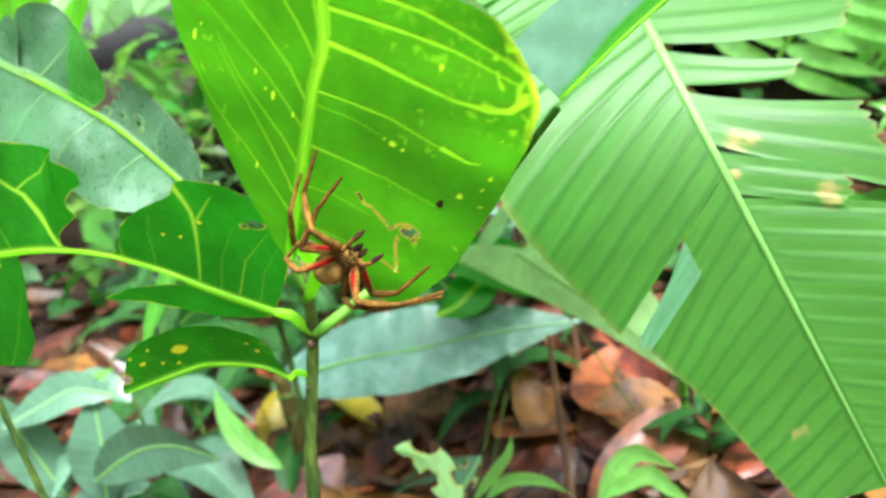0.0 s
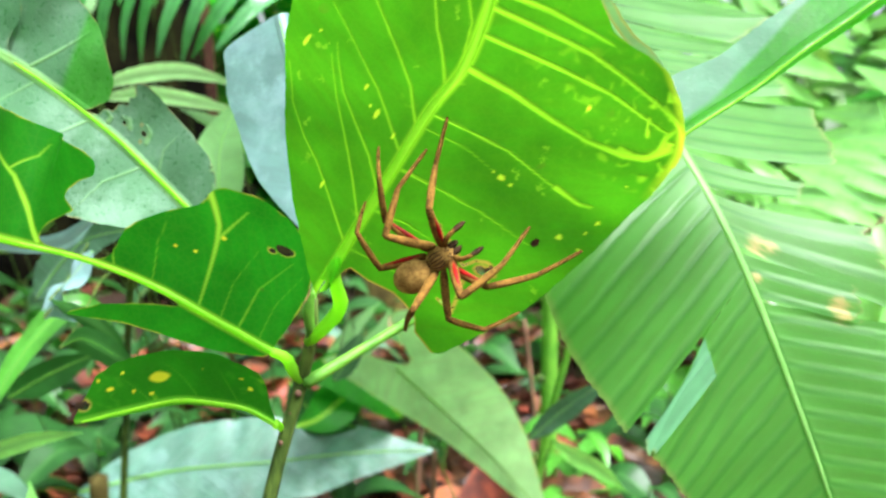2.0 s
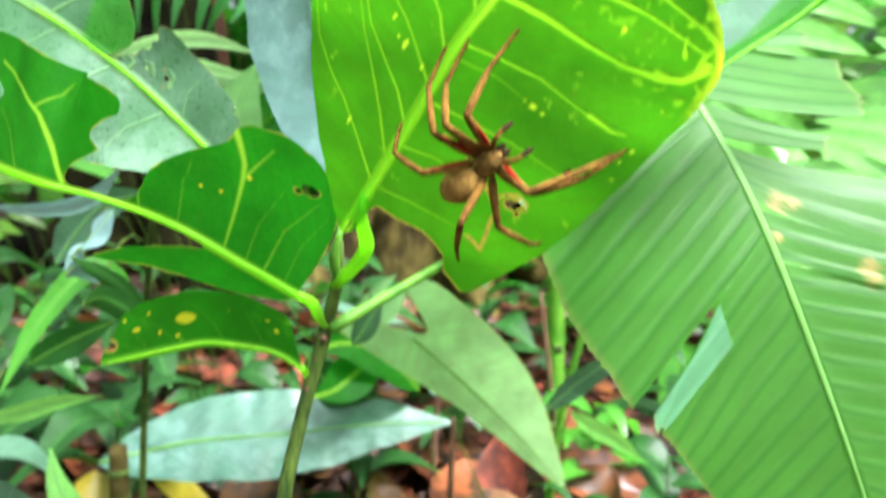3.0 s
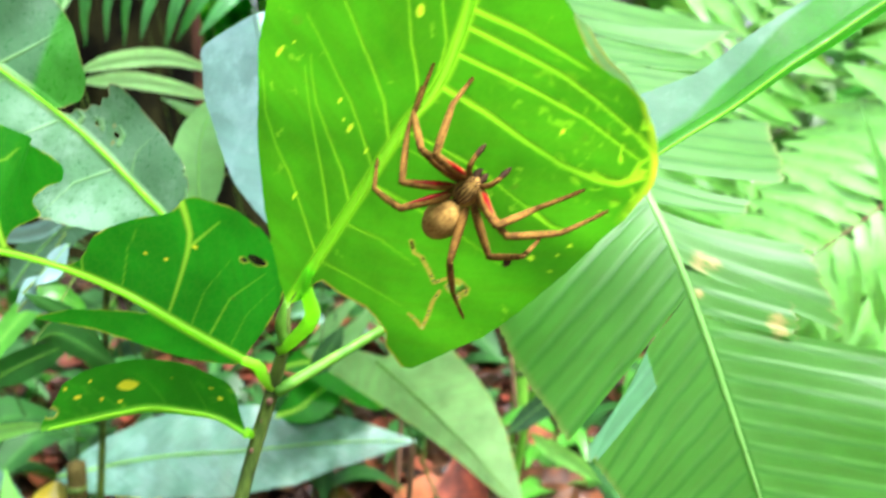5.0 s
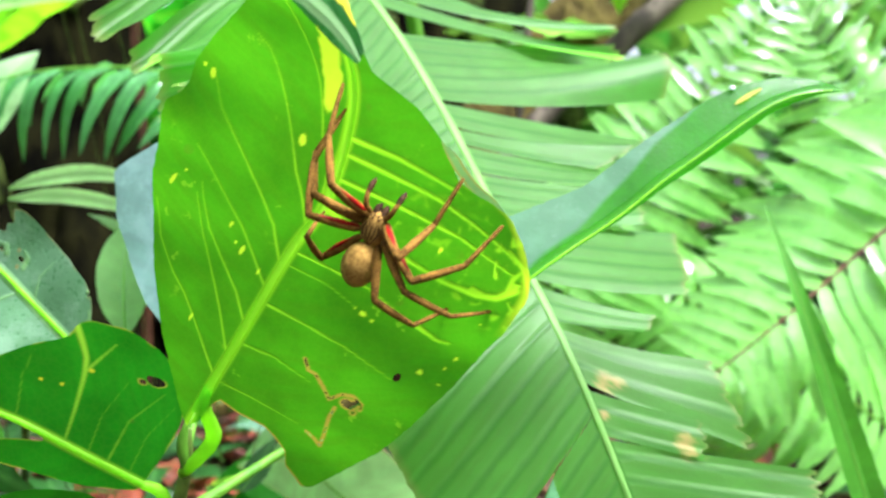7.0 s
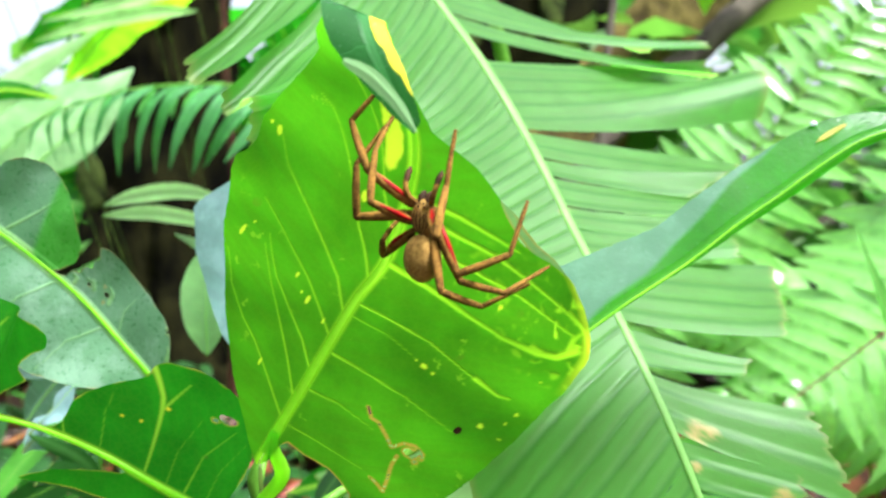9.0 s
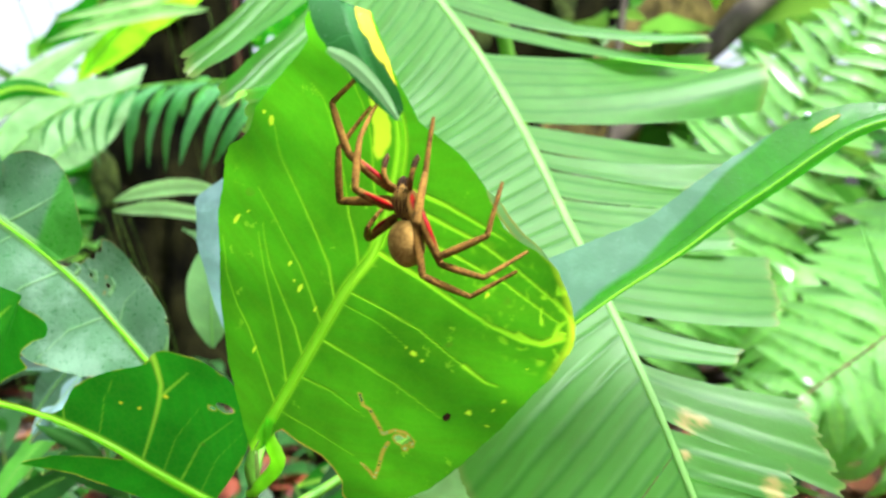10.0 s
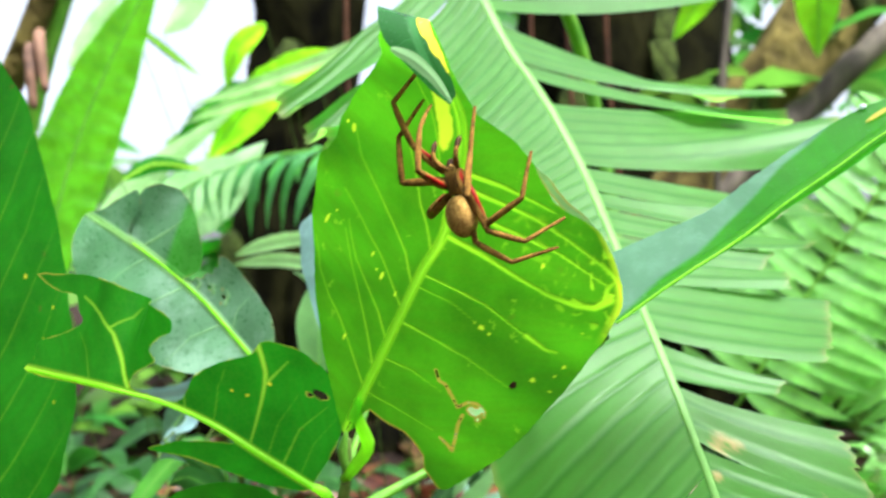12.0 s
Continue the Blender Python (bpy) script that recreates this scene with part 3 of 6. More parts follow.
def dead_leaf_data(length, width, curl, twist, seed):
    """A dry curled leaf with its raised midrib."""
    rows, cols = 10, 6
    verts, uvs, faces = [], [], []
    for i in range(rows + 1):
        v = i / rows
        w = width * math.sin(math.pi * min(1, v * 0.94 + 0.05)) ** 0.75 * (1 + 0.12 * noise.noise(Vector((v * 4, seed, 0))))
        for j in range(cols + 1):
            u = 2 * j / cols - 1
            z = curl * length * (v - 0.5) ** 2 * 1.4 + abs(u) ** 1.5 * w * twist + 0.05 * length * noise.noise(Vector((u * 1.3, v * 2.6, seed)))
            verts.append((u * w, (v - 0.5) * length, z))
            uvs.append((u * w, v * length))
    for i in range(rows):
        for j in range(cols):
            a = i * (cols + 1) + j
            faces.append((a, a + 1, a + cols + 2, a + cols + 1))
    return verts, faces, uvs


def build_litter():
    rng = random.Random(4)
    kinds = []
    for k in range(8):
        v, f, u = dead_leaf_data(rng.uniform(0.11, 0.2), rng.uniform(0.03, 0.055), rng.uniform(-0.1, 0.35), rng.uniform(-0.2, 0.7), k * 3.7)
        me = sheet(v, f, u, name="dead_leaf")
        me.materials.append(DEAD)
        kinds.append(me)
    for k in range(280):
        x, y = rng.uniform(-1.0, 0.95), rng.uniform(0.42, 1.9)
        ob = new("dead_leaf", kinds[k % 8])
        ob.matrix_world = pose(x, y, ground_height(x, y) + rng.uniform(0.008, 0.05), rng.uniform(-28, 28), rng.uniform(-28, 28), rng.uniform(0, 360))
        tagged(ob, "dry reddish brown curled leaf lying on the forest floor", "dead leaf", "fallen leaves")
    v, f, u = dead_leaf_data(.135, .058, .12, .22, 77.0)
    broad = sheet(v, f, u, name="dead_leaf")
    broad.materials.append(DEAD)
    for k, (x, y, size, tilt, lean, turn) in enumerate(((-.056, .945, .95, 42, 6, 75), (-.205, .955, 1.0, 55, -8, 10), (-.60, .96, 1.1, 35, 20, 18), (.11, .96, 1.15, 48, -10, -30), (.02, 1.07, 1.3, 30, 12, 60), (.11, .87, 1.0, 22, -14, 100),
                                                        (-.86, 1.15, 1.5, 45, 10, 80), (-.70, 1.0, 1.2, 30, -12, 110), (-.03, .86, .9, 20, 8, 140), (.22, .93, 1.1, 34, 8, 35))):
        ob = new("dead_leaf", broad if k % 3 else kinds[(3 * k + 1) % 8])
        ob.matrix_world = pose(x, y, ground_height(x, y) + .035, tilt, lean, turn) @ Matrix.Scale(size, 4)
        tagged(ob, "broad red-brown dead leaf propped up in the litter", "dead leaf", "fallen leaves")
    v, f, u = dead_leaf_data(.12, .040, .1, .3, 91.0)
    me = sheet(v, f, u, name="yellow_leaf")
    me.materials.append(YELLOW)
    for x, y, turn in ((-0.425, 0.945, 20), (-0.31, 0.955, 95)):
        ob = new("yellow_leaf", me)
        ob.matrix_world = pose(x, y, ground_height(x, y) + .045, 40, 8, turn)
        tagged(ob, "fallen yellow leaf lying on the brown litter", "dead leaf", "fallen leaves")
    verts, faces, uvs = [], [], []
    for k in range(3600):
        far = rng.random() < 0.45
        x, y = (rng.gauss(0, 2.6), rng.gauss(2.2, 2.4)) if far else (rng.gauss(0, .75), rng.gauss(1.0, .5))
        v, f, u = dead_leaf_data(rng.uniform(0.07, 0.2), rng.uniform(0.02, 0.05), rng.uniform(-0.1, 0.3), rng.uniform(-0.2, 0.6), k * 1.3)
        m = pose(x, y, ground_height(x, y) + rng.uniform(0.003, 0.02), rng.uniform(-18, 18), rng.uniform(-18, 18), rng.uniform(0, 360))
        base = len(verts)
        verts += [m @ Vector(p) for p in v]
        faces += [tuple(i + base for i in q) for q in f]
        uvs += u
    ob = part("leaf_litter", sheet(verts, faces, uvs, name="leaf_litter"), DEADS)
    tagged(ob, "thick carpet of dry brown fallen leaves on the soil", "leaf litter", kind="stuff")


build_litter()

# ---- the small plant that carries the spider's leaf ----
MAIN_LEAF = Surface([(-.009, .3286, .561), (.005, .318, .583), (.030, .299, .622), (.0438, .2887, .6434), (.0577, .2771, .662),
                     (.0672, .2622, .6969), (.0588, .2573, .7224), (.0528, .2469, .7371), (.0564, .2343, .7247), (.0687, .2263, .6984)],
                    (.87, -.28, -.40), wave=0.0006, slant=True)


FACE = 1.0
if MAIN_LEAF.axes(0.03, 0.3).col[2].y > 0:
    FACE = -1.0


def leaf_part(plant, surface, material, left, right, label, v0=0.0, v1=1.0, bites=(), seed=1.0, rib=(0.0012, 0.0004), rib_v=(0.0, 0.97), rib_lift=0.0,
              cell=0.0016, arch=0.0, **more):
    """A leaf with its midrib: a round one, or an arched one that stands out by arch times its half width."""
    leaf = part("leaf", blade(surface, left, right, v0, v1, bites, cell, seed, open_rib=bool(arch), **more), material, plant, label)
    rib_mesh = ridge(surface, rib_v[0], rib_v[1], rib[0], rib[1], arch) if arch else rib_tube(surface, rib_v[0], rib_v[1], rib[0], rib[1], rib_lift)
    part("midrib", rib_mesh, RIBM, leaf)
    return leaf


def dry_patch(surface, v, a, r, stretch, parent, material, name, label, lift=0.0005):
    """An uneven blotch on both faces of a leaf."""
    edge = []
    for k in range(20):
        w = r * (1 + 0.3 * noise.noise(Vector((math.cos(k * math.pi / 10) * 1.7, math.sin(k * math.pi / 10) * 1.7, v * 90 + a * 900))))
        edge.append((a + w * math.cos(k * math.pi / 10), v + stretch * w / surface.length * math.sin(k * math.pi / 10)))
    for side in (lift, -lift):
        at = surface.at(np.array([p[0] for p in edge]), np.array([p[1] for p in edge]), side)
        part(name, sheet(list(at), [tuple(range(20))], edge, name=name), material, parent, label)


def build_seedling():
    plant = thing("understory_seedling", "young broad-leaved plant with insect-bitten green leaves on a thin stem", "plant", at=(-.065, .335, GROUND))
    plant_inverse = Matrix.Translation((.065, -.335, -GROUND))

    def hang(ob):
        ob.matrix_parent_inverse = plant_inverse
        return ob

    hang(part("stem", tube([(-.062, .335, GROUND - .01), (-.054, .337, .25), (-.040, .340, .42), (-.030, .348, .475), (-.018, .350, .516), (-.010, .344, .545), (-.008, .340, .562)],
                           (.0042, .0040, .0036, .0033, .0032, .0026, .0016), 10, 48, lumps=0.08), STEM, plant, "woody green-brown stem with fine grooves"))
    for line, r, skin in (([(-.012, .345, .541), (-.004, .339, .549), (.004, .334, .560), (.0035, .322, .575), (.006, .317, .585)], (.0026, .003, .0034, .0026, .0018), RIBM),
                    ([(-.016, .349, .522), (-.020, .347, .528), (-.022, .344, .534), (-.028, .341, .538)], (.0030, .0028, .0026, .0020), RIBM),
                    ([(-.026, .351, .497), (-.027, .342, .504), (-.025, .331, .507)], (.0018, .0016, .0014), RIBM),
                    ([(-.014, .347, .521), (.008, .362, .531), (.0325, .3794, .5416), (.075, .385, .565), (.120, .345, .610)], (.0030, .0026, .0024, .002, .0016), PETIOLE),
                    ([(-.012, .345, .536), (-.014, .37, .552), (-.011, .389, .573)], (.002, .0018, .0016), PETIOLE)):
        hang(part("petiole", tube(line, r, 10, 24, lumps=0.10), skin, plant))
    for at, size in (((-.0175, .3462, .5165), (.0016, .0010, .0018)), ((-.0215, .3478, .5065), (.0012, .0009, .0014)), ((-.0262, .3462, .4925), (.0011, .0009, .0013))):
        hang(part("leaf_scar", blob(size, at, 12, 8, 0.2, at[2] * 90), VINE, plant, "reddish brown leaf scar"))
    hang(part("bud", tube([(-.010, .343, .545), (-.0105, .340, .556), (-.008, .338, .566)], (.0022, .0026, .0008), 8, 12), PETIOLE, plant))

    left = [(.032, .0005), (.04, .003), (.072, .010), (.104, .0165), (.168, .0295), (.211, .0372), (.258, .0450), (.32, .0535), (.371, .060), (.43, .0665), (.475, .0705), (.4987, .0716), (.523, .0709),
            (.537, .0670), (.5557, .0640), (.573, .0637), (.5912, .0630), (.6274, .0568), (.66, .0485), (.69, .040), (.728, .029), (.757, .0268), (.80, .0165), (.85, .016), (.908, .0175), (.934, .015), (.986, .0055), (1, .0005)]
    right = [(.032, .0545), (.039, .0577), (.057, .0603), (.085, .0640), (.1126, .0670), (.1536, .0716), (.20, .0748), (.242, .0765), (.30, .0790), (.352, .0803), (.41, .0815), (.446, .0797), (.474, .0788), (.506, .0756),
             (.537, .070), (.564, .063), (.574, .056), (.579, .043), (.597, .038), (.62, .0335), (.6495, .0240), (.67, .0080), (.72, .006), (.80, .007), (.829, .0078), (.903, .0095), (.974, .0062), (1, .0005)]
    bites = [(.0545, .0515, .0030, .75), (.0565, .0535, .0016), (.052, .0545, .0013)]
    tears = ([(.027, .241), (.0305, .225), (.0339, .2244), (.0402, .2076), (.0438, .1965), (.0469, .2144), (.0512, .2205), (.0555, .214), (.0562, .2034)],
             [(.0475, .188), (.048, .1664), (.050, .1388), (.0512, .1143), (.0475, .122), (.0437, .1265)])
    lines = ((.0011, 1, [(.002, .472), (.0192, .4652), (.0371, .4524), (.0541, .4444)]), (.0014, 1, [(.0735, .480), (.070, .458), (.0641, .449), (.050, .4450)]), (.0010, 1, [(.072, .472), (.071, .493), (.0725, .508)]),
             (.0008, 1, [(.001, .556), (.0179, .5544), (.0366, .5514), (.0504, .5403), (.0643, .5259), (.0739, .5114)]), (.0012, 1, [(.078, .492), (.074, .511), (.066, .527)]), (.0007, .95, [(.002, .52), (.0266, .5193), (.0488, .5154), (.058, .5079), (.0671, .5005), (.072, .497)]),
             (.0009, 1, [(.0006, .578), (.02, .579), (.034, .574), (.043, .570)]),
             (.0005, .9, [(.003, .3889), (.0129, .3896), (.0326, .3864), (.0489, .3705), (.058, .363)]), (.0009, 1, [(.0545, .367), (.0643, .3586), (.0685, .362)]), (.0005, .7, [(.003, .2935), (.0168, .2926), (.0378, .2884), (.0592, .2756)]),
             (.00045, .55, [(.0029, .2147), (.0164, .2183), (.0336, .2081)]), (.0004, .5, [(.0028, .1354), (.0167, .1365), (.0389, .1328)]), (.0004, .5, [(.002, .366), (.02, .364), (.033, .351)]),
             (.00045, 0.68, [(-.001, .1396), (-.015, .1942), (-.0289, .2462), (-.038, .2733), (-.0496, .317), (-.058, .372)]), (.00045, 0.68, [(-.001, .1848), (-.0128, .249), (-.0192, .2816), (-.0339, .3513), (-.044, .41)]),
             (.00045, 0.73, [(-.001, .2459), (-.0107, .29), (-.023, .3305), (-.0328, .365), (-.045, .43)]), (.00045, 0.68, [(-.001, .3148), (-.0137, .3623), (-.0214, .3903), (-.0541, .4804)]),
             (.00045, 0.78, [(-.001, .3609), (-.0113, .4135), (-.0305, .4748), (-.0489, .5432), (-.054, .58)]), (.00045, 0.78, [(-.001, .432), (-.0148, .5042), (-.0234, .5752), (-.0300, .63), (-.0323, .6469), (-.0363, .6597)]),
             (.00045, 0.78, [(-.001, .443), (-.0038, .5285), (-.009, .5659), (-.016, .68), (-.019, .77)]))

    def lower_edge(a):
        return np.where(a > 0, np.interp(a, (0, .0035, .0045, .0066, .0155, .0275, .034, .0408, .0442, .0486, .0542, .058), (.032, .05, .092, .1043, .0988, .0995, .0907, .0766, .0545, .0469, .0362, .032)), .032)

    def pale_net(a, v):
        edge = np.clip((a - .044) / .026, 0, 1) * np.clip((v - .40) / .05, 0, 1) * np.clip((.60 - v) / .03, 0, 1)
        inner = .5 * np.clip((a - .012) / .02, 0, 1) * np.clip((v - .47) / .02, 0, 1) * np.clip((.575 - v) / .02, 0, 1)
        return np.maximum(edge, .6 * inner)

    def pale_margin(a, v):
        margin = np.interp(v, [p[0] for p in right], [p[1] for p in right]) - a
        return .75 * np.clip(1.3 - margin / .0026, 0, 1) * np.clip((v - .40) / .06, 0, 1) * np.clip((.585 - v) / .03, 0, 1)

    main = hang(leaf_part(plant, MAIN_LEAF, MAIN, left, right, "large backlit bright green leaf, underside, with bitten holes", 0.032, 0.822, bites, 2.0,
                          (.0023, .0005), (.065, .99), 0.0004, 0.0007, 0.6, lines=lines, tears=tears, low=lower_edge, meander=pale_net, region=pale_margin,
                          marks=((.645, -.0085, .0036, 3.4), (.70, -.006, .0030, 4.0), (.5484, -.016, .0013, 1.6), (.414, -.0554, .0008, 3.6), (.3555, -.0168, .0009, 2.6), (.5828, -.0553, .0011, 1.8), (.590, -.059, .0007, 1.0), (.435, -.053, .0005, 2.0), (.362, -.0205, .0005, 1.0),
                                 (.385, -.0255, .0006, 2.0), (.335, -.007, .0006, 2.5), (.3472, .0361, .0012, 1.0), (.343, .0405, .0006, 1.0), (.350, .0325, .0006, 1.0), (.3044, .0662, .0009, 1.0), (.4865, .0443, .0006, 2.4), (.345, .074, .0006, 1.4), (.325, .073, .0005, 1.2), (.300, .0745, .0006, 1.0), (.41, .073, .0005, 1.0), (.215, -.022, .0006, 3.0), (.24, -.0465, .0005, 1.5))))
    part("curled_tip", blade(MAIN_LEAF, left, right, 0.815, 1.0, (), 0.0009, 2.0, marks=((.84, .0050, .0028, 4.0), (.88, .0070, .0026, 4.0), (.92, .0085, .0018, 4.0))), TIPTOP, main, "dark glossy upper face of the curled leaf tip")
    fold = Surface([(.0492, .2244, .7187), (.0563, .2238, .7147), (.0636, .2234, .7075), (.0699, .2232, .6984)], (.6, -.1, .75), left=(.2, 0), right=(.2, 0), n=41)
    lens = [(0, .0008), (.15, .0020), (.45, .0023), (.8, .0014), (1, .0004)]
    part("pale_margin", blade(fold, lens, lens, cell=.0008, seed=3.0, ragged=.0002), HERB, main, "pale turned margin of the leaf tip")
    part("dry_margin", cutout(MAIN_LEAF, [(.033, .622), (.036, .606), (.040, .592), (.046, .579), (.054, .574), (.060, .570), (.055, .580), (.048, .590), (.043, .602), (.038, .616)], (), .0006, .0006 * FACE, seed=6.0, rough=.0003),
         HERB, main, "dry pale torn edge of the leaf")
    dry_patch(MAIN_LEAF, .283, .0605, .0012, 1.6, main, FURDARK, "dark_speck", "small dark speck")

    b = Surface([(-.028, .341, .538), (-.0516, .3354, .5543), (-.0761, .3325, .570), (-.105, .3337, .5813), (-.129, .3266, .5894), (-.1302, .2987, .5976), (-.1287, .2683, .6058), (-.1281, .2563, .6091)],
                (0, .1, -1), left=(-0.1, -1.0), right=(0.15, 0), wave=0.0005, seed=2.0)
    # upper half, bitten through to the rib, its hooked tip, then the narrow lower half
    edge = [(.002, 0), (-.02, 0), (-.034, .012), (-.0455, .04), (-.053, .09), (-.0573, .14), (-.0595, .21), (-.0561, .263), (-.0515, .281), (-.0435, .289), (-.031, .346), (-.0205, .391), (-.0125, .402), (-.0064, .4137),
            (-.002, .445), (-.002, .52), (-.0022, .557), (-.005, .57), (-.0105, .566), (-.0205, .51), (-.0255, .532), (-.0325, .51), (-.0385, .483), (-.0453, .49), (-.0482, .523), (-.049, .625), (-.0507, .70),
            (-.048, .84), (-.0435, .93), (-.0395, 1.0), (-.036, .92), (-.0379, .84), (-.0315, .813), (-.0269, .79), (-.0192, .852), (-.0125, .93), (-.005, .925), (.0012, .94), (.0014, .6), (.0018, .25),
            (.0054, .26), (.0126, .3425), (.0194, .42), (.028, .485), (.026, .40), (.0215, .28), (.0155, .15), (.008, .05)]
    veins = ((.0009, 1, [(-.0515, .283), (-.0397, .247), (-.033, .236), (-.0028, .198)]), (.0006, .7, [(-.0343, .236), (-.0428, .226), (-.0512, .216)]), (.00045, .45, [(-.0028, .095), (-.0227, .106), (-.0406, .0765)]),
             (.00045, .5, [(-.001, .40), (-.0083, .41), (-.0186, .4015)]), (.0010, 1, [(-.003, .5725), (-.0267, .657), (-.034, .72), (-.0386, .807)]), (.0005, .6, [(-.029, .67), (-.037, .63), (-.043, .62)]),
             (.0003, .3, [(-.001, .31), (-.02, .325), (-.034, .32)]), (.0003, .3, [(-.001, .14), (-.02, .16), (-.04, .15)]), (.0003, .25, [(-.001, .04), (-.02, .055), (-.038, .04)]), (.0004, .4, [(-.002, .70), (-.015, .74), (-.022, .79)]))
    leaf = hang(part("leaf", cutout(b, edge, ((-.044, .107, .0020, 1.9), (-.0415, .128, .0010, 1.6)), .0006, 0, veins, ((.295, -.022, .0006, 1.0), (.26, -.024, .0007, 1.0), (.228, -.0355, .0008, 1.2)), .0004, seed=5.0),
                     DARK, plant, "dark green leaf bitten through to its rib"))
    part("midrib", ridge(b, 0, .94, .0015, .0007, -0.8), RIBM, leaf)
    s = Surface([(-.0253, .3304, .5079), (-.0366, .3292, .5153), (-.050, .3283, .5186), (-.0647, .3268, .5206), (-.0782, .3241, .5190), (-.0914, .3205, .5169), (-.1054, .3159, .5146)],
                (0, .1, -1), left=(-0.25, 0), right=(0.3, 0), wave=0.0005, seed=4.0)
    small = hang(leaf_part(plant, s, VARIEGATED, [(0, .001), (.095, .009), (.165, .020), (.32, .0255), (.5, .026), (.725, .025), (.84, .021), (.895, .014), (.95, .008), (1, .002)],
                   [(0, .0005), (.4, .0025), (.8, .002), (1, .0005)], "small mottled green leaf with a yellow spot and ragged tip",
                   bites=[(.083, -.020, .006), (.080, -.008, .003), (.078, -.027, .004)], seed=7.0, rib=(.0013, .0006), rib_lift=0.0003, cell=0.0007, arch=-0.8, marks=((.57, -.0135, .0026, 1.4), (.80, -.0125, .0009, 1.8), (.84, -.018, .0008, 1.0), (.70, -.009, .0009, .7), (.72, -.019, .0006, 1.2), (.18, -.011, .0009, .8), (.22, -.015, .0006, 1.0), (.62, -.006, .0008, 1.2), (.40, -.017, .0005, 1.0)),
                   veins=((.2, 0, -.02, .5, 4, .0003, .35), (.4, 0, -.022, .5, 4, .0003, .35), (.62, 0, -.02, .5, 4, .0003, .35)),
                   meander=lambda a, v: np.where(a < 0, .16 * np.clip((np.abs(v - .5) - .16) / .1, 0, 1), 0)))
    rib = [(0.1240, 0.3215, 0.6173), (0.1513, 0.3286, 0.6355), (0.1796, 0.3356, 0.6526), (0.2025, 0.3404, 0.6693), (0.2210, 0.3438, 0.6813), (0.2417, 0.3473, 0.6955), (0.2581, 0.3495, 0.7052), (0.2776, 0.3505, 0.7113), (0.2928, 0.3511, 0.7119)]
    r = Surface(rib, (.5, 0, -.8), left=(-0.9, 4.0), right=(0.2, 0), wave=0.0004, seed=1.0)
    # region lays the painted sheen along the upper edge, widest near the foot
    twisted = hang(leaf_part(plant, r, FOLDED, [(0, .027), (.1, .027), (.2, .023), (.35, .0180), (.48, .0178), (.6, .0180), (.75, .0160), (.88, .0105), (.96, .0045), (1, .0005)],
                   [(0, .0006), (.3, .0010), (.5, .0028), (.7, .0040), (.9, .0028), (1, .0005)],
                   "long green leaf twisted along its rib, sky sheen painted pale blue-green where it turns", seed=9.0, rib=(.0006, .0003), cell=.0012,
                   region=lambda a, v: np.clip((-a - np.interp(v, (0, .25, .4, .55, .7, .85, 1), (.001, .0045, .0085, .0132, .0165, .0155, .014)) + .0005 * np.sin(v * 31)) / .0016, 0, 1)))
    dry_patch(r, .79, -.0085, .0010, 7.0, twisted, YELLOW, "yellow_streak", "yellow streak", 0.0012)
    drop = part("water_drop", blob((.0016, .0013, .0012), segs=12, rings=8), DROP, twisted, "clear water drop")
    drop.matrix_basis = Matrix.Translation(r.at(np.array([-.0145]), np.array([.78]))[0] + np.array([0, -.001, .0008]))
    u = Surface([(-.0105, .3891, .573), (-.0136, .3962, .5922), (-.0185, .4032, .6115), (-.0233, .410, .633), (-.0269, .4154, .6536), (-.0308, .4212, .6741), (-.0365, .4281, .6959)],
                (1, -.2, 0), left=(-0.2, 0), right=(-0.2, 0), wave=0.0007, seed=3.0)
    hang(leaf_part(plant, u, BLUE, [(0, .002), (.18, .015), (.365, .029), (.55, .036), (.744, .0405), (.89, .0375), (.972, .0365), (.985, .020), (1, .004)],
                   [(0, .002), (.2, .015), (.5, .03), (.8, .03), (1, .004)], "pale glossy leaf behind the bright one", seed=11.0, rib=(.0004, .0002)))
    return main


build_seedling()


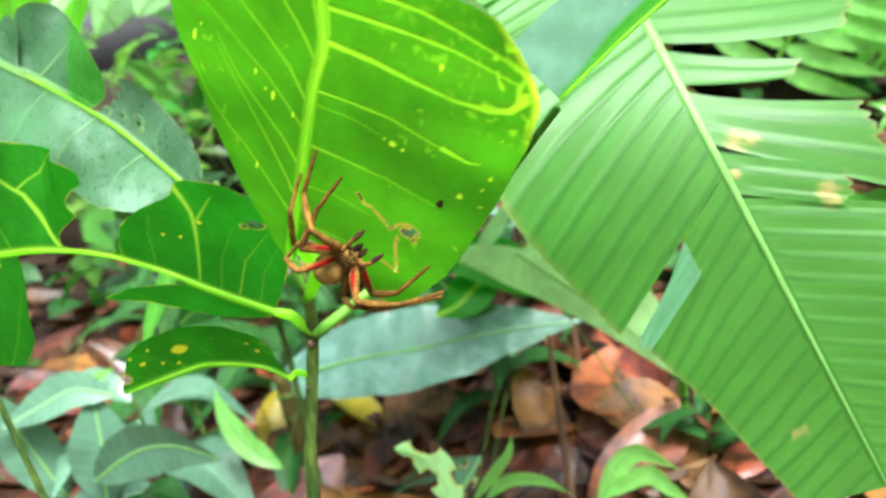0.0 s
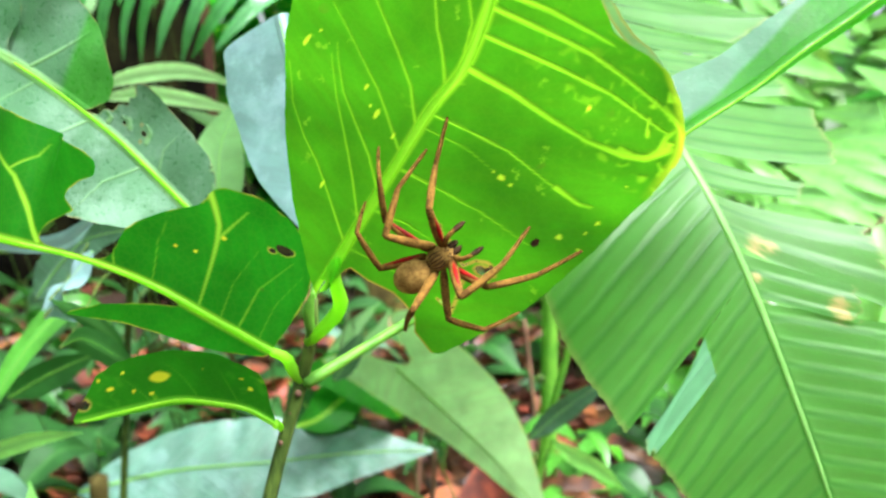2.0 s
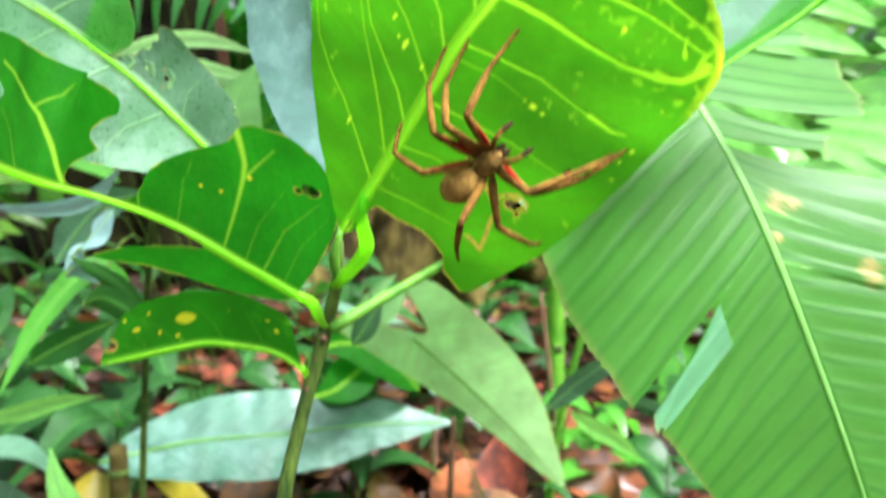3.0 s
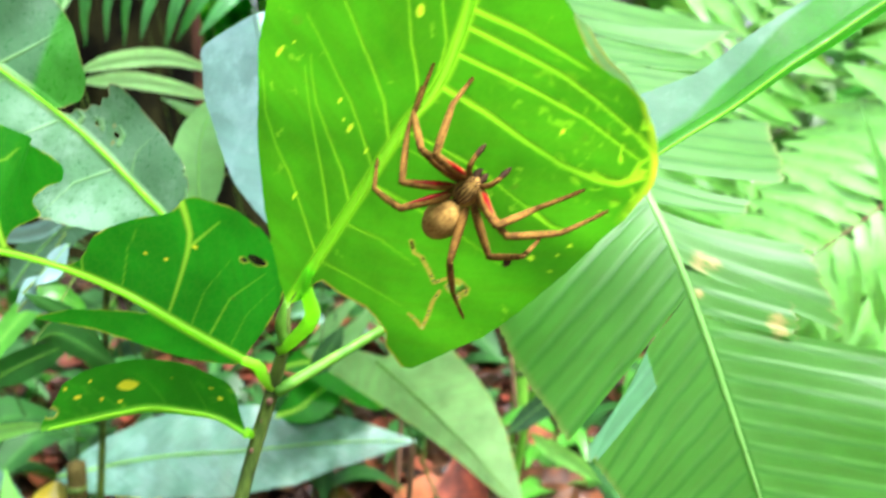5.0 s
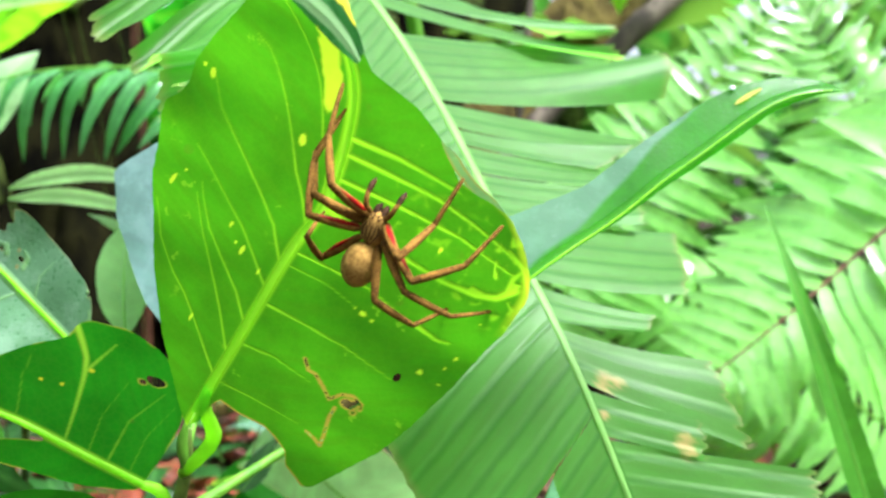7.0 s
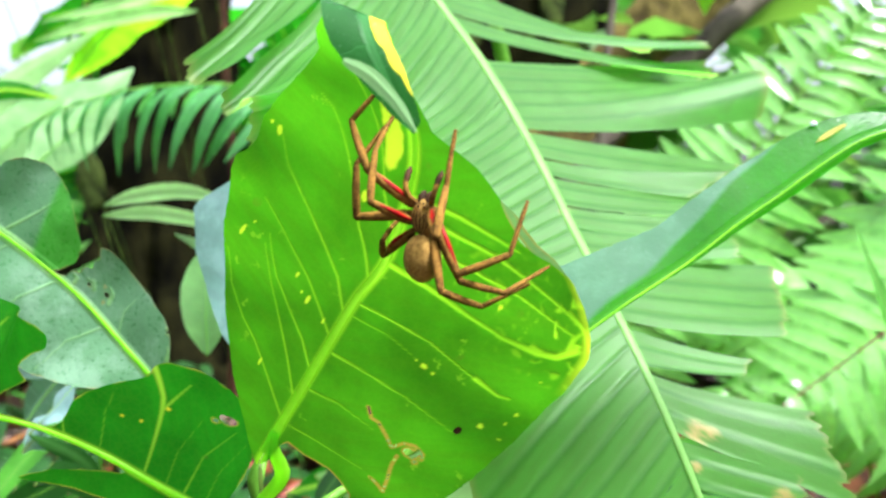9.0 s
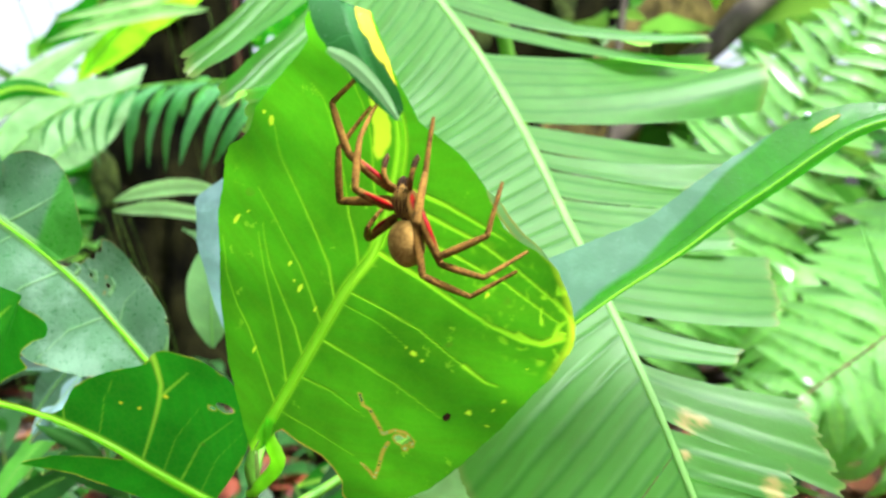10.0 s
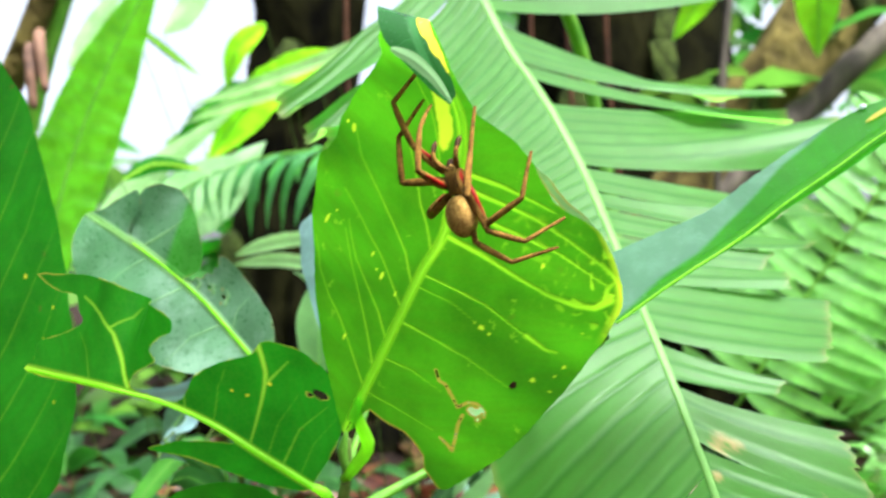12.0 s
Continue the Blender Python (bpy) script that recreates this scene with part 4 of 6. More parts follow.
def build_left_plants():
    c = Surface([(-.0541, .3625, .5846), (-.0721, .3698, .6007), (-.0902, .3771, .6168), (-.1087, .384, .6327), (-.130, .3888, .6489), (-.1507, .3921, .6631), (-.172, .3964, .6761), (-.1952, .4012, .6896)],
                (.6, 0, .8), left=(0.15, 0), right=(0.15, 0), wave=0.0036, seed=6.0)
    plant = thing("bitten_shrub", "shrub branch with a grey-green weathered leaf, holed and bitten", "plant", at=(-.30, .78, GROUND))
    inv = Matrix.Translation((.30, -.78, -GROUND))
    edge = [(0, .06), (.010, .07), (.019, .10), (.025, .15), (.028, .24), (.0285, .33), (.0308, .39), (.0306, .415), (.028, .435), (.023, .418), (.0205, .432), (.0165, .428), (.0145, .452), (.0095, .458), (.0078, .482), (.0035, .488), (.0015, .515), (-.001, .545), (.001, .60), (.002, .68),
            (-.002, .755), (.0076, .80), (.022, .79), (.03, .82), (.018, .89), (.0076, .93), (-.002, 1.0), (-.02, .97), (-.04, .88), (-.05, .74), (-.050, .60), (-.046, .45), (-.0425, .36), (-.031, .25), (-.018, .15), (-.006, .08)]
    veins = ((.0007, .9, [(.001, .73), (.015, .68), (.0336, .62)]), (.0005, .6, [(-.001, .30), (-.02, .36), (-.04, .37)]), (.0005, .6, [(-.001, .50), (-.02, .56), (-.042, .58)]), (.0005, .6, [(.001, .25), (.012, .28), (.022, .27)]), (.0005, .5, [(-.001, .68), (-.02, .74), (-.04, .76)]),
             (.0011, .6, [(.0085, .335), (.0135, .34), (.0150, .36)]), (.0013, .55, [(.0085, .395), (.0115, .405), (.0105, .425)]),
             (.0010, .9, [(.0035, .455), (.0065, .452), (.0075, .47)]), (.0006, 1, [(.0235, .145), (.0245, .13), (.0225, .122), (.0215, .135)]), (.0014, .8, [(.013, .085), (.016, .092), (.0175, .105)]))
    leaf = part("leaf", cutout(c, edge, ((.0070, .350, .0006, 1.2), (.0110, .354, .0012, 1.5), (.0135, .372, .0007, 1.0), (.0088, .414, .0009, 1.6), (.0023, .465, .0007, 1.0), (.0225, .134, .0009, 1.0), (-.0443, .62, .0016, 1.3), (-.030, .47, .0009, 1.4)), .0008, 0, veins, (), .0003, seed=3.0), GREY, plant, "grey-green glossy leaf with bite holes")
    part("midrib", ridge(c, .10, .76, .0012, .0006, 0.8), RIBM, leaf)
    # the lobe's shaded lower part is painted with GREY's dark green mark
    flap = part("torn_lobe", cutout(c, [(-.006, .80), (-.004, .58), (.003, .52), (.012, .49), (.020, .50), (.0275, .54), (.0385, .61), (.043, .70), (.041, .75), (.034, .80), (.022, .83), (.0076, .85)], (), .0008, -.0025, ((.0006, .8, [(.001, .73), (.015, .68), (.0336, .62)]),), (), .0002,
                                    lambda a, v: np.clip((.645 + .9 * (a - .02) - v) / .02, 0, 1), 4.0), GREY, plant, "torn lobe of the leaf, its shaded part painted dark green")
    flap.matrix_parent_inverse = inv
    leaf.matrix_parent_inverse = inv
    stem = part("stem", tube([(-.30, .78, GROUND - .01), (-.26, .74, .35), (-.17, .56, .55), (-.09, .43, .57), (-.0541, .3625, .5846)], (.004, .0034, .0026, .0020, .0018), 8, 40), STEM, plant)
    stem.matrix_parent_inverse = inv
    near = Surface([(-0.2266, 0.3539, 0.5208), (-0.2271, 0.3561, 0.5683), (-0.2314, 0.3593, 0.6154), (-0.2398, 0.3634, 0.6654), (-0.2494, 0.3683, 0.7116), (-0.2602, 0.3741, 0.7575), (-0.2722, 0.3806, 0.8066)],
                   (1, -.1, 0), left=(0.1, 0), right=(0.1, 0), wave=0.0006, seed=8.0)
    side = thing("tall_leaf_plant", "upright plant with one long bright green leaf", "plant", at=(-0.2266, 0.3539, GROUND))
    inv = Matrix.Translation((0.2266, -0.3539, -GROUND))
    for ob in (leaf_part(side, near, DARK, [(0, 0.0055), (0.1, 0.0229), (0.3, 0.0316), (0.6, 0.0262), (0.97, 0.0044), (1, 0.0005)], [(0, 0.0391), (0.05, 0.0546), (0.185, 0.0665), (0.28, 0.0684), (0.43, 0.0653), (0.58, 0.0612), (0.77, 0.0504), (0.97, 0.0213), (1, 0.0006)],
                         "long smooth green leaf", seed=13.0, rib=(.0014, .0005), cell=.0011, arch=0.8, veins=[(k * .115 - .10, 0, .064 * sg, .95, 4, .0005, .3) for k in range(7) for sg in (-1, 1)], marks=((.42, .036, .0012, 1.0), (.30, .045, .0005, 1.0), (.19, .05, .0005, 1.0), (.16, .06, .0004, 1.0), (.24, .04, .0004, 1.0), (.35, .055, .0004, 1.0))),
               part("stem", tube([(-0.2266, 0.3539, GROUND - .01), (-0.2266, 0.3539 + .002, .35), (-0.2266, 0.3539, 0.5208)], (.0026, .0022, .0018), 8, 20), STEM, side)):
        ob.matrix_parent_inverse = inv


build_left_plants()

# ---- the torn banana leaf ----
BANANA_LEAF = Surface([(-0.008, 0.624, 0.967), (0.0155, 0.622, 0.9246), (0.038, 0.62, 0.883), (0.0602, 0.608, 0.8405), (0.094, 0.58, 0.788), (0.125, 0.545, 0.7285), (0.1515, 0.49, 0.6625), (0.1833, 0.409, 0.5783), (0.2184, 0.3765, 0.4798), (0.2577, 0.3641, 0.3691)],
                      [(0.73, 0.66, 0.05), (0.73, 0.66, 0.05), (0.73, 0.66, 0.05), (0.73, 0.66, 0.05), (0.77, 0.58, 0.02), (0.81, 0.48, -0.01), (0.87, 0.36, -0.06), (0.96, 0.1, -0.18), (0.97, -0.1, -0.2), (0.97, -0.1, -0.2)])


def banana_strip(v0, v1, w0, w1, lean0, lean1, droop, sign, fold=0.0, seed=0.0, spots=(), holes=(), start=0.0, gape=0.0):
    """One strip of the blade between two tears; its veins run at a slant from the rib, and each rib of the pleats stands proud."""
    s = BANANA_LEAF
    rows, cols = max(4, int((v1 - v0) * s.length / 0.0011)), 26
    q, p = np.meshgrid(np.linspace(0, 1, rows + 1), np.linspace(0, 1, cols + 1), indexing="ij")
    torn = 0.25 if sign < 0 and v0 > .5 else 1.0
    ragged = torn * np.array([0.004 * ripple(k * 0.0016, seed, seed) + 0.0012 * ripple(k * 0.012, seed, seed) for k in range(rows + 1)])
    w = w0 + (w1 - w0) * q[:, :1] + ragged[:, None]
    a = sign * (start + p * (w - start))
    root = v0 + (v1 - v0) * q
    v = root + (lean0 + (lean1 - lean0) * q) * np.abs(a) / s.length + gape * np.maximum(0, np.abs(a) - .03) * (1 - q) ** 4 / s.length
    wave = np.mod(root * s.length / 0.013, 1.0)
    pleat = 0.0011 * np.where(wave < .72, wave / .72, (1 - wave) / .28) * np.minimum(1, np.abs(a) / 0.012)
    h = fold * np.abs(a) - droop * a * a + pleat + 0.004 * np.sin(root * 60 + seed) * (np.abs(a) / 0.1) ** 2
    verts = s.at(a, v, h).reshape(-1, 3)
    uvs = np.stack([a, root * s.length], -1).reshape(-1, 2)
    c = cols + 1
    rim = (p > 0.985) * 0.3
    gone = np.zeros(a.shape)
    for sv, sa, r in spots:
        d = np.hypot((v - sv) * s.length, a - sa)
        for i, j in np.argwhere(d < 1.8 * r):
            rim[i, j] = max(rim[i, j], min(1, max(0, 1.4 - d[i, j] / r + 1.6 * ripple(a[i, j], v[i, j] * s.length, seed))))
    for sv, sa, r in holes:
        d = np.hypot((v - sv) * s.length, a - sa)
        gone[d < r] = 1
        rim[d < r * 1.3] = 0.3
    faces = [(i * c + j, i * c + j + 1, (i + 1) * c + j + 1, (i + 1) * c + j) for i in range(rows) for j in range(cols) if not gone[i, j]]
    return sheet(verts, faces, uvs, rim.ravel(), "blade_strip")


def build_banana():
    plant = thing("banana_leaf", "large pale green banana leaf torn into strips", "banana leaf")
    left = ((0.0106, 0.0722, 0.215, 0.212, 0.93, 0.93, 0.2),
            (0.0759, 0.1926, 0.203, 0.192, 0.92, 0.9, 0.3),
            (0.1935, 0.3466, 0.19, 0.17, 0.88, 0.75, 0.3),
            (0.3476, 0.4773, 0.165, 0.15, 0.72, 0.55, 0.3),
            (0.4782, 0.538, 0.15, 0.14, 0.5, 0.42, 0.3),
            (0.5378, 0.7349, 0.13, 0.088, 0.4, 0.64, 0.2),
            (0.7354, 1.0, 0.08, 0.04, 0.66, 0.6, 0.2))
    right = ((0.0199, 0.1226, 0.06, 0.13, 0.0, 0.0, 0.3),
            (0.1245, 0.1394, 0.3, 0.29, 0.03, 0.06, 0.6),
            (0.1599, 0.2206, 0.22, 0.235, 0.33, 0.3, 0.5),
            (0.2234, 0.2533, 0.25, 0.24, 0.3, 0.26, 0.8),
            (0.2953, 0.3886, 0.285, 0.24, 0.0, 0.0, 0.5),
            (0.3933, 0.426, 0.2, 0.19, 0.1, 0.14, 0.6),
            (0.4288, 0.4493, 0.15, 0.11, 0.13, 0.16, 0.9),
            (0.4521, 0.4866, 0.17, 0.14, 0.12, 0.12, 0.7),
            (0.4885, 0.5146, 0.12, 0.1, 0.1, 0.11, 0.9),
            (0.5165, 0.5501, 0.12, 0.11, 0.08, 0.02, 0.6),
            (0.552, 0.6173, 0.15, 0.097, -0.02, 0.26, 0.4),
            (0.6248, 0.6602, 0.069, 0.056, 0.48, 0.34, 0.6),
            (0.6658, 0.7106, 0.074, 0.072, 0.62, 0.92, 0.8),
            (0.7172, 0.7526, 0.053, 0.047, 0.7, 0.66, 0.5),
            (0.7554, 1.0, 0.1, 0.05, 0.55, 0.5, 0.2))
    spots = ((0.7167, 0.0125, 0.0048), (0.7204, 0.019, 0.0032), (0.781, 0.0404, 0.0045), (0.7386, 0.004, 0.0016), (0.9399, -0.028, 0.003), (0.4922, 0.0012, 0.002))
    for k, row in enumerate(left):
        part("blade_strip", banana_strip(*row, -1, 0.05, k * 2.3, spots, ((0.7937, -0.04, 0.0036), (0.792, -0.037, 0.0026)), gape=.32 if k == 6 else 0.0), BANANA, plant)
    for k, row in enumerate(right):
        part("blade_strip", banana_strip(*row, 1, 0.05, 20 + k * 1.7, spots), BANANA, plant)
    part("tear_lip", banana_strip(0.7340, 0.764, .081, .077, .66, .66, .2, -1, -0.01, 50.0, start=.034, gape=.36), LIP, plant, "pale blue-green curled lip of the tear")
    part("midrib", ridge(BANANA_LEAF, 0, 1, .0060, .0004, .45 if BANANA_LEAF.axes(0.0, .5).col[2].y < 0 else -.45), PALERIB, plant, "pale yellow-green midrib")
    lower = tube([tuple(BANANA_LEAF.c[0]), (.02, .8, 1.06), (.12, 1.0, .93), (.19, 1.06, .5), (.2, 1.06, GROUND - .02)], (.0055, .007, .009, .011, .014), 10, 40)
    part("leaf_stalk", lower, PETIOLE, plant)
    return plant


banana = build_banana()


# ---- fronds ----
def leaflet_mesh(length, width, droop, seed):
    s = Surface([(0, 0, 0), (0, length * .35, droop * length * 0.05), (0, length * .7, -droop * length * 0.12), (0, length, -droop * length * 0.4)], (1, 0, 0), left=(0.25, 0), right=(0.25, 0), n=31)
    prof = [(0, width * .25), (.12, width * .8), (.35, width), (.7, width * .7), (.92, width * .25), (1, .0004)]
    return blade(s, prof, prof, cell=length / 14, seed=seed, ragged=0.0, name="leaflet")


LEAFLETS = [leaflet_mesh(0.2, 0.011, d, k) for k, d in enumerate((0.3, 0.8, 1.4))]
DARK_LEAFLETS = [leaflet_mesh(0.2, 0.013, d, k) for k, d in enumerate((0.5, 0.9, 1.4))]
for me in LEAFLETS:
    me.materials.append(FERN)
for me in DARK_LEAFLETS:
    me.materials.append(FERNDARK)


def frond(name, label, category, line, count, size, up, spread=62, group="", droopy=0.0, seed=1, bare=0.1, wide=1.0, wood=None, leaflets=LEAFLETS):
    """A pinnate frond: a rachis with paired narrow leaflets that shorten towards its tip."""
    rng = random.Random(seed)
    ob = thing(name, label, category, group, at=line[0])
    inv = Matrix.Translation(-Vector(line[0]))
    rachis = part("rachis", tube(line, (.0042 * size / .2, .0012 * size / .2), 7, 32), wood or PETIOLE, ob)
    rachis.matrix_parent_inverse = inv
    pts, _ = smooth_line(line, 200)
    for k in range(count):
        f = bare + (1 - bare) * (k + 0.5) / count
        i = min(197, int(f * 199))
        t = Vector(pts[i + 1] - pts[i]).normalized()
        n = Vector(up)
        n = (n - n.dot(t) * t).normalized()
        for sign in (-1, 1):
            ang = radians(spread - 25 * f + rng.uniform(-5, 5))
            y = (t * math.cos(ang) + sign * t.cross(n) * math.sin(ang)).normalized()
            y = (y + Vector((0, 0, -droopy * rng.uniform(0.7, 1.3)))).normalized()
            z = (n + Vector((rng.uniform(-.2, .2), rng.uniform(-.2, .2), 0)))
            x = y.cross(z).normalized()
            m = Matrix((x, y, x.cross(y))).transposed().to_4x4()
            m.translation = pts[i]
            k2 = size / 0.2 * math.sin(math.pi * min(1, 0.30 + 0.68 * f)) ** 0.7 * rng.uniform(0.93, 1.05)
            lf = new("leaflet", leaflets[rng.randrange(3)])
            lf.parent, lf.matrix_parent_inverse = ob, inv
            lf.matrix_basis = m @ Matrix.Diagonal((k2 * wide, k2, k2, 1))
    return ob


def build_fronds():
    g = "palm fronds behind the banana leaf"
    lab = "bright green pinnate palm frond with narrow glossy leaflets"
    frond("palm_frond", lab, "palm frond", [(1.15, 1.1, .86), (.87, 1.135, .63), (.72, 1.14, .50), (.52, 1.15, .34)], 24, .22, (-.25, -.9, .35), 80, g, -0.12, 1, 0.05, 2.3, VINE)
    frond("palm_frond", lab, "palm frond", [(.36, 1.42, .40), (.50, 1.40, .62), (.655, 1.40, .83), (.80, 1.42, 1.0), (.90, 1.45, 1.10)], 28, .18, (-.25, -.9, .3), 80, g, 0.12, 2, 0.02, 1.9)
    frond("palm_frond", lab, "palm frond", [(1.35, 1.55, .55), (1.12, 1.55, .80), (1.02, 1.6, 1.02), (.95, 1.65, 1.20)], 24, .19, (-.3, -.85, .4), 75, g, 0.15, 4, 0.05, 1.8)
    frond("palm_frond", lab, "palm frond", [(.9, 1.5, .10), (.80, 1.45, .35), (.62, 1.42, .5), (.40, 1.45, .52)], 22, .19, (-.2, -.8, .5), 70, g, 0.3, 5, 0.1, 1.9)
    frond("palm_frond", lab, "palm frond", [(1.9, 1.9, .3), (1.6, 1.7, .9), (1.35, 1.6, 1.1), (1.0, 1.6, 1.15)], 20, .34, (-.2, -.8, .5), 70, g, 0.2, 6, 0.1, 1.7)
    frond("palm_frond", lab, "palm frond", [(1.3, 1.5, .06), (1.05, 1.42, .24), (.85, 1.38, .33), (.52, 1.4, .32)], 22, .21, (-.2, -.8, .5), 72, g, 0.2, 11, 0.1, 1.9)
    frond("fern_frond", "green arching fern frond with hanging pointed leaflets", "fern", [(-.11, 1.12, .80), (-.16, 1.11, .826), (-.235, 1.10, .848), (-.305, 1.10, .851), (-.38, 1.10, .845), (-.43, 1.10, .834), (-.50, 1.10, .812), (-.56, 1.10, .78)],
          13, .132, (0, -.55, .83), 52, "", .50, 7, 0.08, 1.5, None, DARK_LEAFLETS)


build_fronds()


# ---- background: strap leaf, low plants, trees ----
def loose_leaf(name, label, category, rib, across, width, material, stalk=None, fold=(0.2, 0.2), seed=1.0, group="", rib_r=(.0022, .0008), cell=0.004, blunt=False, bites=()):
    s = Surface(rib, across, left=(fold[0], 0), right=(fold[1], 0), wave=0.0016, seed=seed)
    foot = stalk[0] if stalk else rib[0]
    ob = thing(name, label, category, group, at=foot)
    inv = Matrix.Translation(-Vector(foot))
    prof = [(0, width * .06), (.08, width * .45), (.25, width * .88), (.45, width), (.65, width * .85), (.85, width * .42), (.95, width * .14), (1, .0005)]
    if blunt:
        prof = [(0, width * .72), (.1, width * .95), (.3, width), (.5, width * .86), (.75, width * .48), (.92, width * .15), (1, .0005)]
    leaf = part("leaf", blade(s, prof, prof, cell=cell, seed=seed, ragged=0.0008, bites=bites), material, ob)
    rb = part("midrib", rib_tube(s, 0, .97, min(rib_r[0], width * .05), min(rib_r[1], width * .02), 0.0003), PALERIB if material in (HERB, PALEHERB, BLUE, LANCE, SILVER) else PETIOLE, leaf)
    leaf.matrix_parent_inverse = inv
    if stalk:
        st = part("stalk", tube(stalk, (.0010, .0009, .0008), 7, 20), STEM, ob)
        st.matrix_parent_inverse = inv
    return ob


def build_low_plants():
    loose_leaf("lanceolate_seedling", "low seedling with a pale silvery glossy lance-shaped leaf", "seedling", [(-.37, .86, .215), (-.26, .865, .238), (-.156, .87, .245), (-.05, .885, .25), (.05, .90, .246)], (0, -.74, -.58), .060, LANCE,
               [(-.45, .95, GROUND), (-.42, .90, .17), (-.37, .86, .215)], (0.1, 0.1), 21.0)
    broad = Surface([(-.0482, .80, .4317), (-.0008, .795, .3897), (.0469, .79, .3473), (.107, .785, .2888), (.1673, .775, .2229)], (.72, 0, .70), left=(.12, 0), right=(.12, 0), wave=.0012, seed=22.0)
    ob = thing("broad_seedling", "pale green pointed leaf with a torn base, on a low plant", "seedling", at=(.12, .88, GROUND))
    inv = Matrix.Translation((-.12, -.88, -GROUND))
    edge = [(-.0474, .0257), (-.0439, .1477), (-.0363, .3122), (-.0257, .5029), (-.0178, .7061), (-.0117, .8639), (0, .9973), (.0232, .8689), (.0445, .7212), (.0577, .5961), (.0629, .4455), (.0632, .3166), (.0597, .1671),
            (.0485, .1082), (.0344, .1151), (.019, .2477), (.01, .2555), (-.0036, .168), (-.025, .0684)]
    veins = [(.0007, .6, [(0, v), (.02, v + .06), (sg * .028 + .012, v + .12)]) for v in (.3, .42, .54, .66, .78) for sg in (-1, 1)]
    leaf = part("leaf", cutout(broad, edge, (), .003, 0, veins, (), .0006, seed=22.0), PALEHERB, ob)
    part("midrib", rib_tube(broad, .24, .97, .0012, .0005, 0.0002), PETIOLE, leaf)
    stalk = part("stalk", tube([(.12, .88, GROUND - .01), (.05, .85, .26), (.0, .80, .388)], (.0014, .0012, .0010), 7, 20), STEM, ob)
    for piece in (leaf, stalk):
        piece.matrix_parent_inverse = inv
    loose_leaf("pale_shoot", "small pale blue-white young leaf", "seedling", [(-0.1861, 0.5267, 0.5543), (-0.1996, 0.5239, 0.5382), (-0.2111, 0.522, 0.5269), (-0.22, 0.5199, 0.5145)], (.75, 0, .65), .013, BLUE, None, (.2, .2), 43.0, cell=.002)
    loose_leaf("torn_leaf", "ragged insect-eaten remains of a pale leaf", "seedling", [(-0.0626, 0.5091, 0.3432), (-0.0414, 0.5094, 0.3331), (-0.0277, 0.5037, 0.3106), (-0.021, 0.494, 0.2806)], (.8, 0, .5), .016, PALEHERB, None, (.2, .2), 41.0, cell=.0016,
               bites=((.02, .010, .008), (.04, -.012, .009), (.05, .014, .007), (.012, -.012, .006), (.066, -.010, .006)))
    loose_leaf("torn_leaf", "ragged blue-green leaf with torn edges", "seedling", [(-0.0265, 0.5078, 0.2915), (-0.0121, 0.5161, 0.3066), (0.0001, 0.524, 0.322)], (.7, 0, .6), .018, SILVER, None, (.2, .2), 42.0, cell=.0016, bites=((.02, .012, .006), (.035, .010, .006), (.03, -.014, .005)))
    ob = thing("ringed_cane", "dark cane ringed with pale bands, standing in the litter", "cane", at=(-.334, .82, GROUND))
    part("stem", tube([(0, 0, -.02), (.004, 0, .08), (.004, .005, .17)], (.0105, .0105, .010), 12, 16), BARK, ob, "dark green-brown stem")
    for k in range(5):
        part("stem_ring", tube([(.004, .002, .02 + .03 * k), (.004, .002, .024 + .03 * k)], (.0112, .0112), 12, 6), STEM, ob, "paler ring")
    ob = thing("green_cane", "thin green cane standing in the litter", "cane", at=(.155, .83, GROUND))
    part("stem", tube([(0, 0, -.02), (.005, .0, .12), (.022, -.005, .24), (.045, -.01, .34), (.05, -.01, .40)], (.005, .0048, .0045, .004, .003), 10, 24), PETIOLE, ob)
    for z in (.09, .19, .28):
        part("node", tube([(.0035 * z / .12 * 1.2, 0, z - .003), (.0035 * z / .12 * 1.2, 0, z + .003)], (.0056, .0056), 10, 6), STEM, ob)
    loose_leaf("strap_leaf", "single upright green strap-shaped leaf", "grass blade", [(.52, .55, .20), (.45, .558, .43), (.404, .570, .573), (.383, .597, .66)], (1, 0, .1), .014, YOUNG, [(.56, .54, GROUND), (.55, .545, .14), (.52, .55, .20)], (0.3, 0.3), 23.0)
    kinds = {"arching_leaf": ("arching leaf of a tall forest plant", "forest plant"), "strap_leaf": ("pale green strap-shaped leaf", "forest plant"), "hanging_leaf": ("broad leaf hanging before the trunk", "forest plant"),
             "herb_leaf": ("broad leaf of a low forest herb", "herb"), "low_leaf": ("broad leaf of a seedling close to the litter", "seedling"), "grass_blade": ("narrow green grass-like blade", "grass")}
